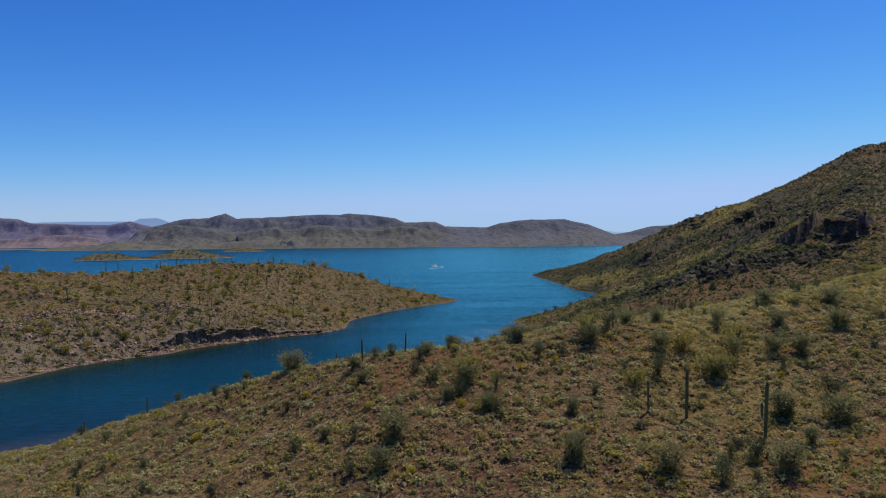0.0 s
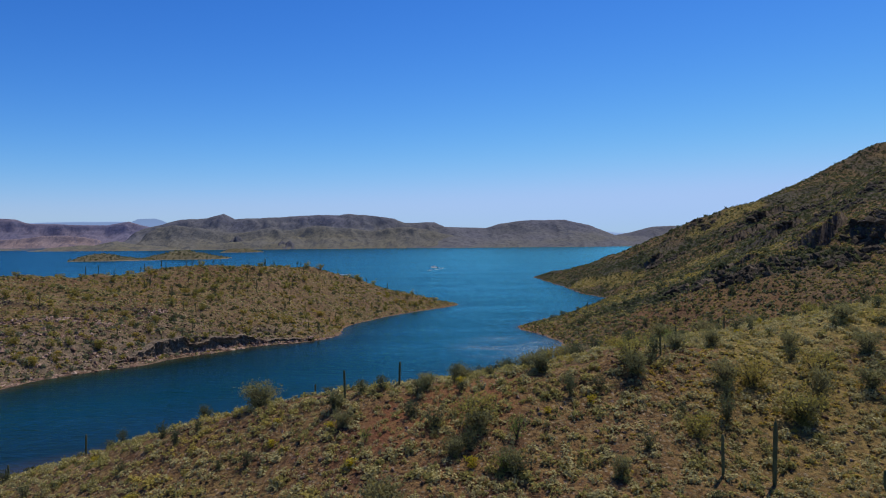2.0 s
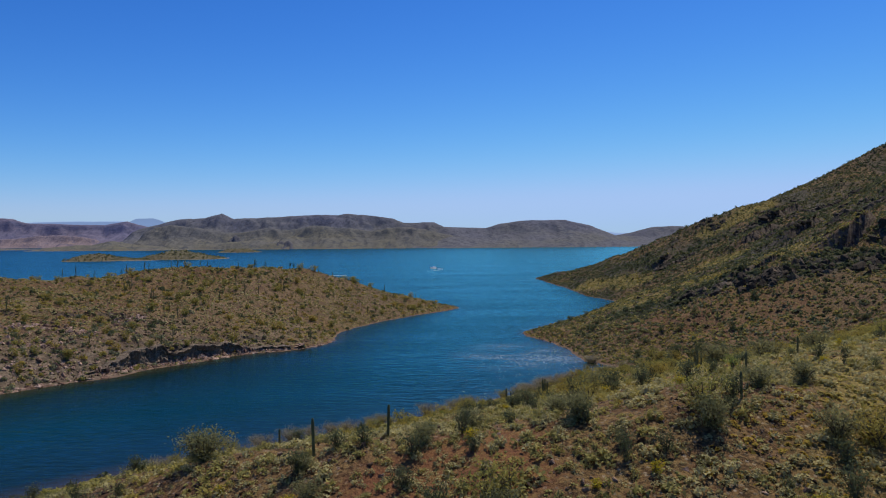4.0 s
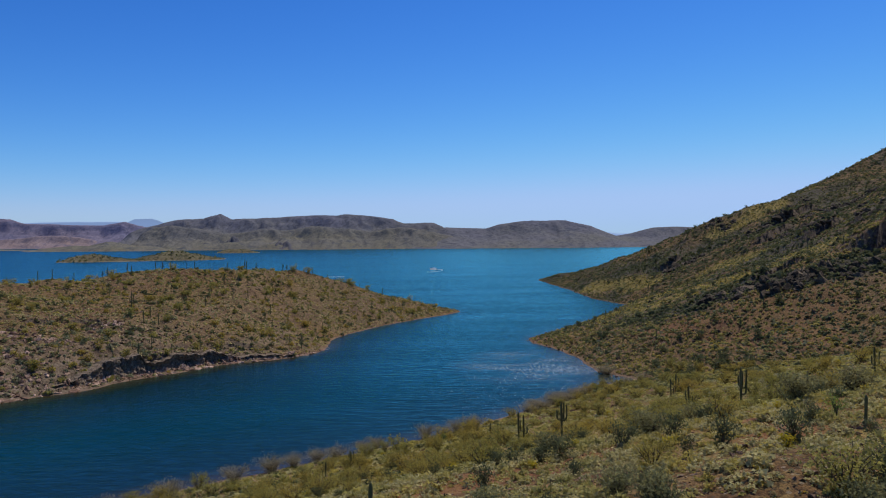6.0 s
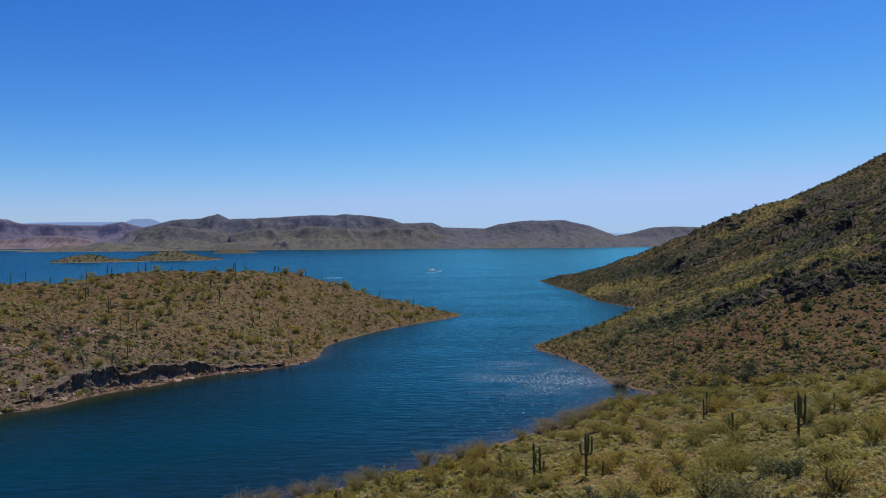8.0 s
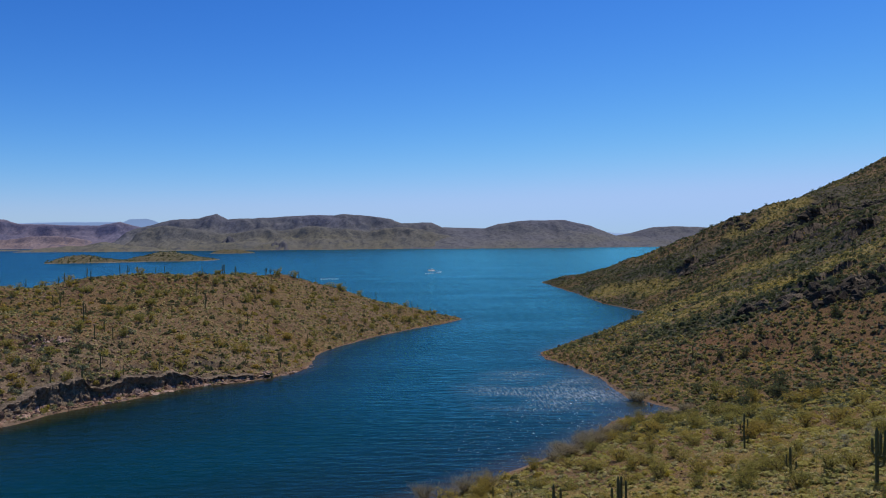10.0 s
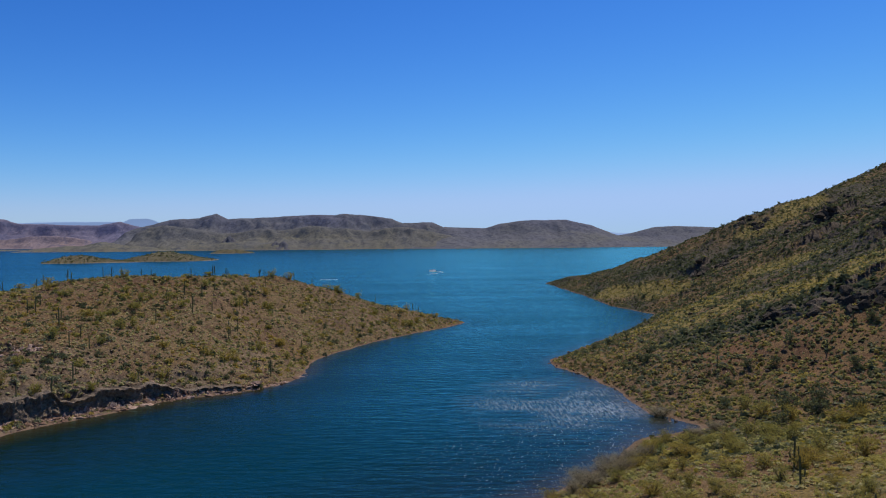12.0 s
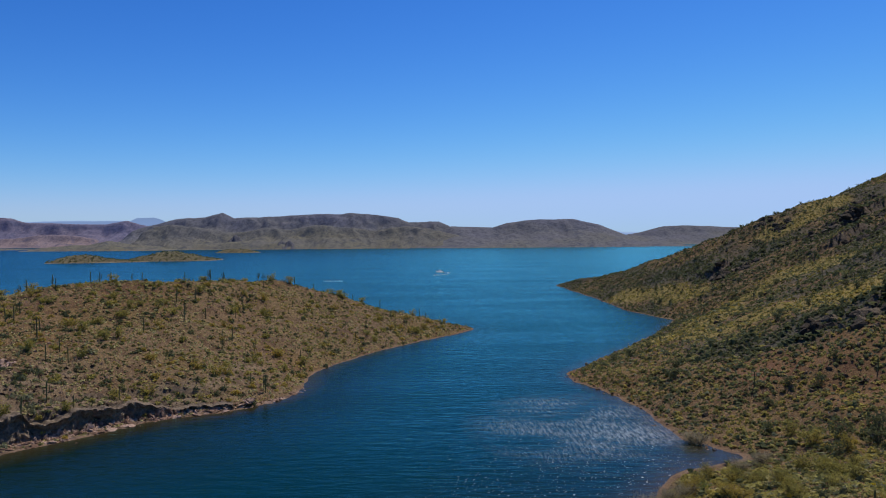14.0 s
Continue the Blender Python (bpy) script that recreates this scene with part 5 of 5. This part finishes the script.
limes = [plant("mormon_tea", 90 + k, 320, 0.11, 8, 0.55, LIME, "bright lime-green broom-like desert shrub among the stones", "bush", "lime-green shrubs", True) for k in range(2)]
set_plants(limes, [(6.3, 85.5, 2.0, 1.5), (4.6, 81.0, 1.6, 1.3), (30.5, 117, 1.7, 1.5), (9, 191, 1.5, 1.6), (40, 250, 1.6, 2.0), (-1, 203, 1.4, 1.5), (35, 132, 1.4, 1.2), (-8, 88, 1.2, 1.0)])
flowers = [plant("flowering_brittlebush", 94 + k, 260, 0.09, 6, 0.6, FLOWER, "brittlebush in full yellow flower on the slope", "bush", "flowering bushes") for k in range(3)]
spots = [(24, 87, 0.9, 0.9), (2, 82, 0.9, 1.0), (-9, 84, 0.8, 0.9), (-18, 92, 0.8, 0.8), (14, 90, 0.8, 0.8)]
while len(spots) < 70:
    x, y = rp.uniform(-60, 80), rp.uniform(66, 240)
    if height(x, y) > 1.0:
        spots.append((x, y, rp.uniform(0.5, 0.9), rp.uniform(0.6, 1.0)))
set_plants(flowers, spots)
chollas = [plant("cholla", 98 + k, 240, 0.07, 7, 0.6, CHOLLA, "pale golden spiny cholla cactus on the flat", "cactus", "chollas") for k in range(2)]
spots = []
while len(spots) < 60:
    x, y = rp.gauss(66, 14), rp.gauss(200, 14)
    if height(x, y) > 1.0:
        spots.append((x, y, rp.uniform(0.6, 1.1), rp.uniform(0.6, 1.2)))
set_plants(chollas, spots)
point_trees = [plant("mesquite", 60 + k, 300, 0.085, 4, 0.85, PALO, "rounded olive-green desert tree on the dry peninsula", "tree", "desert trees on the peninsula") for k in range(4)]
spots = []
while len(spots) < 260:
    x, y = rp.uniform(-260, 0), rp.uniform(180, 500)
    if height(x, y) > 1.5:
        spots.append((x, y, rp.uniform(1.6, 3.0), rp.uniform(1.6, 3.2)))
set_plants(point_trees, spots)
hill_trees = [plant("hill_tree", 70 + k, 300, 0.085, 4, 0.85, CREOSOTE, "dark olive scrub tree on the steep hillside", "tree", "scrub trees on the hill") for k in range(4)]
spots = [(76, 272, 3.2, 3.6), (80, 268, 3.0, 3.4), (84, 274, 3.2, 3.6), (88, 266, 2.8, 3.2), (54, 372, 2.0, 2.2), (59, 371, 2.4, 2.4), (87, 302, 2.4, 2.4)]
while len(spots) < 150:
    x, y = rp.uniform(60, 300), rp.uniform(255, 640)
    if height(x, y) > 1.5:
        spots.append((x, y, rp.uniform(1.4, 2.8), rp.uniform(1.4, 3.0)))
crest = along([p[:2] for p in SKYLINE[1:8]], 70, 5.0, 77)
spots += [(x, y, rp.uniform(0.6, 1.7), rp.uniform(1.0, 2.2)) for x, y, z in crest if z > 2]
set_plants(hill_trees, spots)


# ---- the boat and its wake ----
def loft(sections):
    """Skin over cross sections of equal count."""
    n = len(sections[0])
    v = np.array([p for s in sections for p in s], float)
    m = len(sections)
    i, j = np.meshgrid(np.arange(m - 1), np.arange(n), indexing="ij")
    return v, np.stack([i * n + j, (i + 1) * n + j, (i + 1) * n + (j + 1) % n, i * n + (j + 1) % n], -1).reshape(-1, 4)


def box(x, y, z, a, b, c, taper=0.85):
    return loft([[(x + s * a * k, y + t * b * k, z + h) for s, t in ((-1, -1), (1, -1), (1, 1), (-1, 1))] for h, k in ((0, 0.02), (0, 1), (c, taper), (c, 0.02))])


BOAT_AT = (-13, 1045, 0)
boat = new("motorboat")
hull_rows = []
for s, w, keel, deck in ((-4.6, 1.3, -0.25, 0.95), (-4.5, 1.4, -0.3, 1.0), (-1.5, 1.5, -0.35, 1.05), (2.0, 1.25, -0.3, 1.2), (3.9, 0.6, -0.05, 1.4), (4.8, 0.06, 0.5, 1.5)):
    hull_rows.append([(s, 0, keel), (s, w * 0.75, keel * 0.3 + 0.1), (s, w, deck * 0.6), (s, w, deck), (s, w * 0.8, deck + 0.05), (s, -w * 0.8, deck + 0.05), (s, -w, deck), (s, -w, deck * 0.6), (s, -w * 0.75, keel * 0.3 + 0.1)])
part("hull", loft(hull_rows), WHITE, boat)
cabin = part("cabin", box(0.4, 0, 1.05, 1.7, 1.05, 0.75), WHITE, boat)

for side in (-1, 1):
    part("window", box(0.4, side * 1.0, 1.3, 1.1, 0.05, 0.32), GLASS_DARK, cabin, "dark side window")
part("windscreen", box(2.05, 0, 1.2, 0.35, 0.95, 0.55, 0.7), GLASS_DARK, boat, "dark tinted windscreen")
part("canopy", box(-1.4, 0, 2.15, 1.6, 1.15, 0.14), WHITE, boat, "white sun canopy")
part("outboard_motor", box(-4.9, 0, 0.2, 0.3, 0.3, 1.2), GLASS_DARK, boat, "black outboard motor")
boat.matrix_basis = pose(*BOAT_AT, 0, 0, 165) @ Matrix.Diagonal((1, 1, 1.2, 1))
tagged(boat, "white motorboat under way on the open lake", "boat")


def wake(points, wide, name, label):
    p = np.array(points, float)
    t = np.linspace(0, len(p) - 1, 40)
    x, y = np.interp(t, np.arange(len(p)), p[:, 0]), np.interp(t, np.arange(len(p)), p[:, 1])
    w = wide * (0.6 + 0.8 * value_noise(t * 3, t, 1.0, 5))
    v = np.concatenate([np.stack([x, y - w, 0 * x + 0.06], 1), np.stack([x, y, 0 * x + 0.12 + 0.2 * wide ** 2], 1), np.stack([x, y + w, 0 * x + 0.06], 1)])
    i = np.arange(39)
    f = np.concatenate([np.stack([i + k * 40, i + 1 + k * 40, i + 41 + k * 40, i + 40 + k * 40], 1) for k in range(2)])
    return tagged(new(name, mesh_of(name, v, f, FOAM)), label, "wake", kind="structure")


wake([(-9, 1043), (-3, 1038), (1, 1025), (-1, 1004), (-9, 982), (-20, 966)], 0.7, "wake_boat", "white foam curling behind the motorboat")
wake([(-17, 1042), (-13, 1040.5), (-9, 1042)], 2.3, "wake_bow", "white foam thrown up round the motorboat hull")
wake([(-132, 868), (-112, 870)], 0.8, "wake_far", "short streak of foam on the lake")
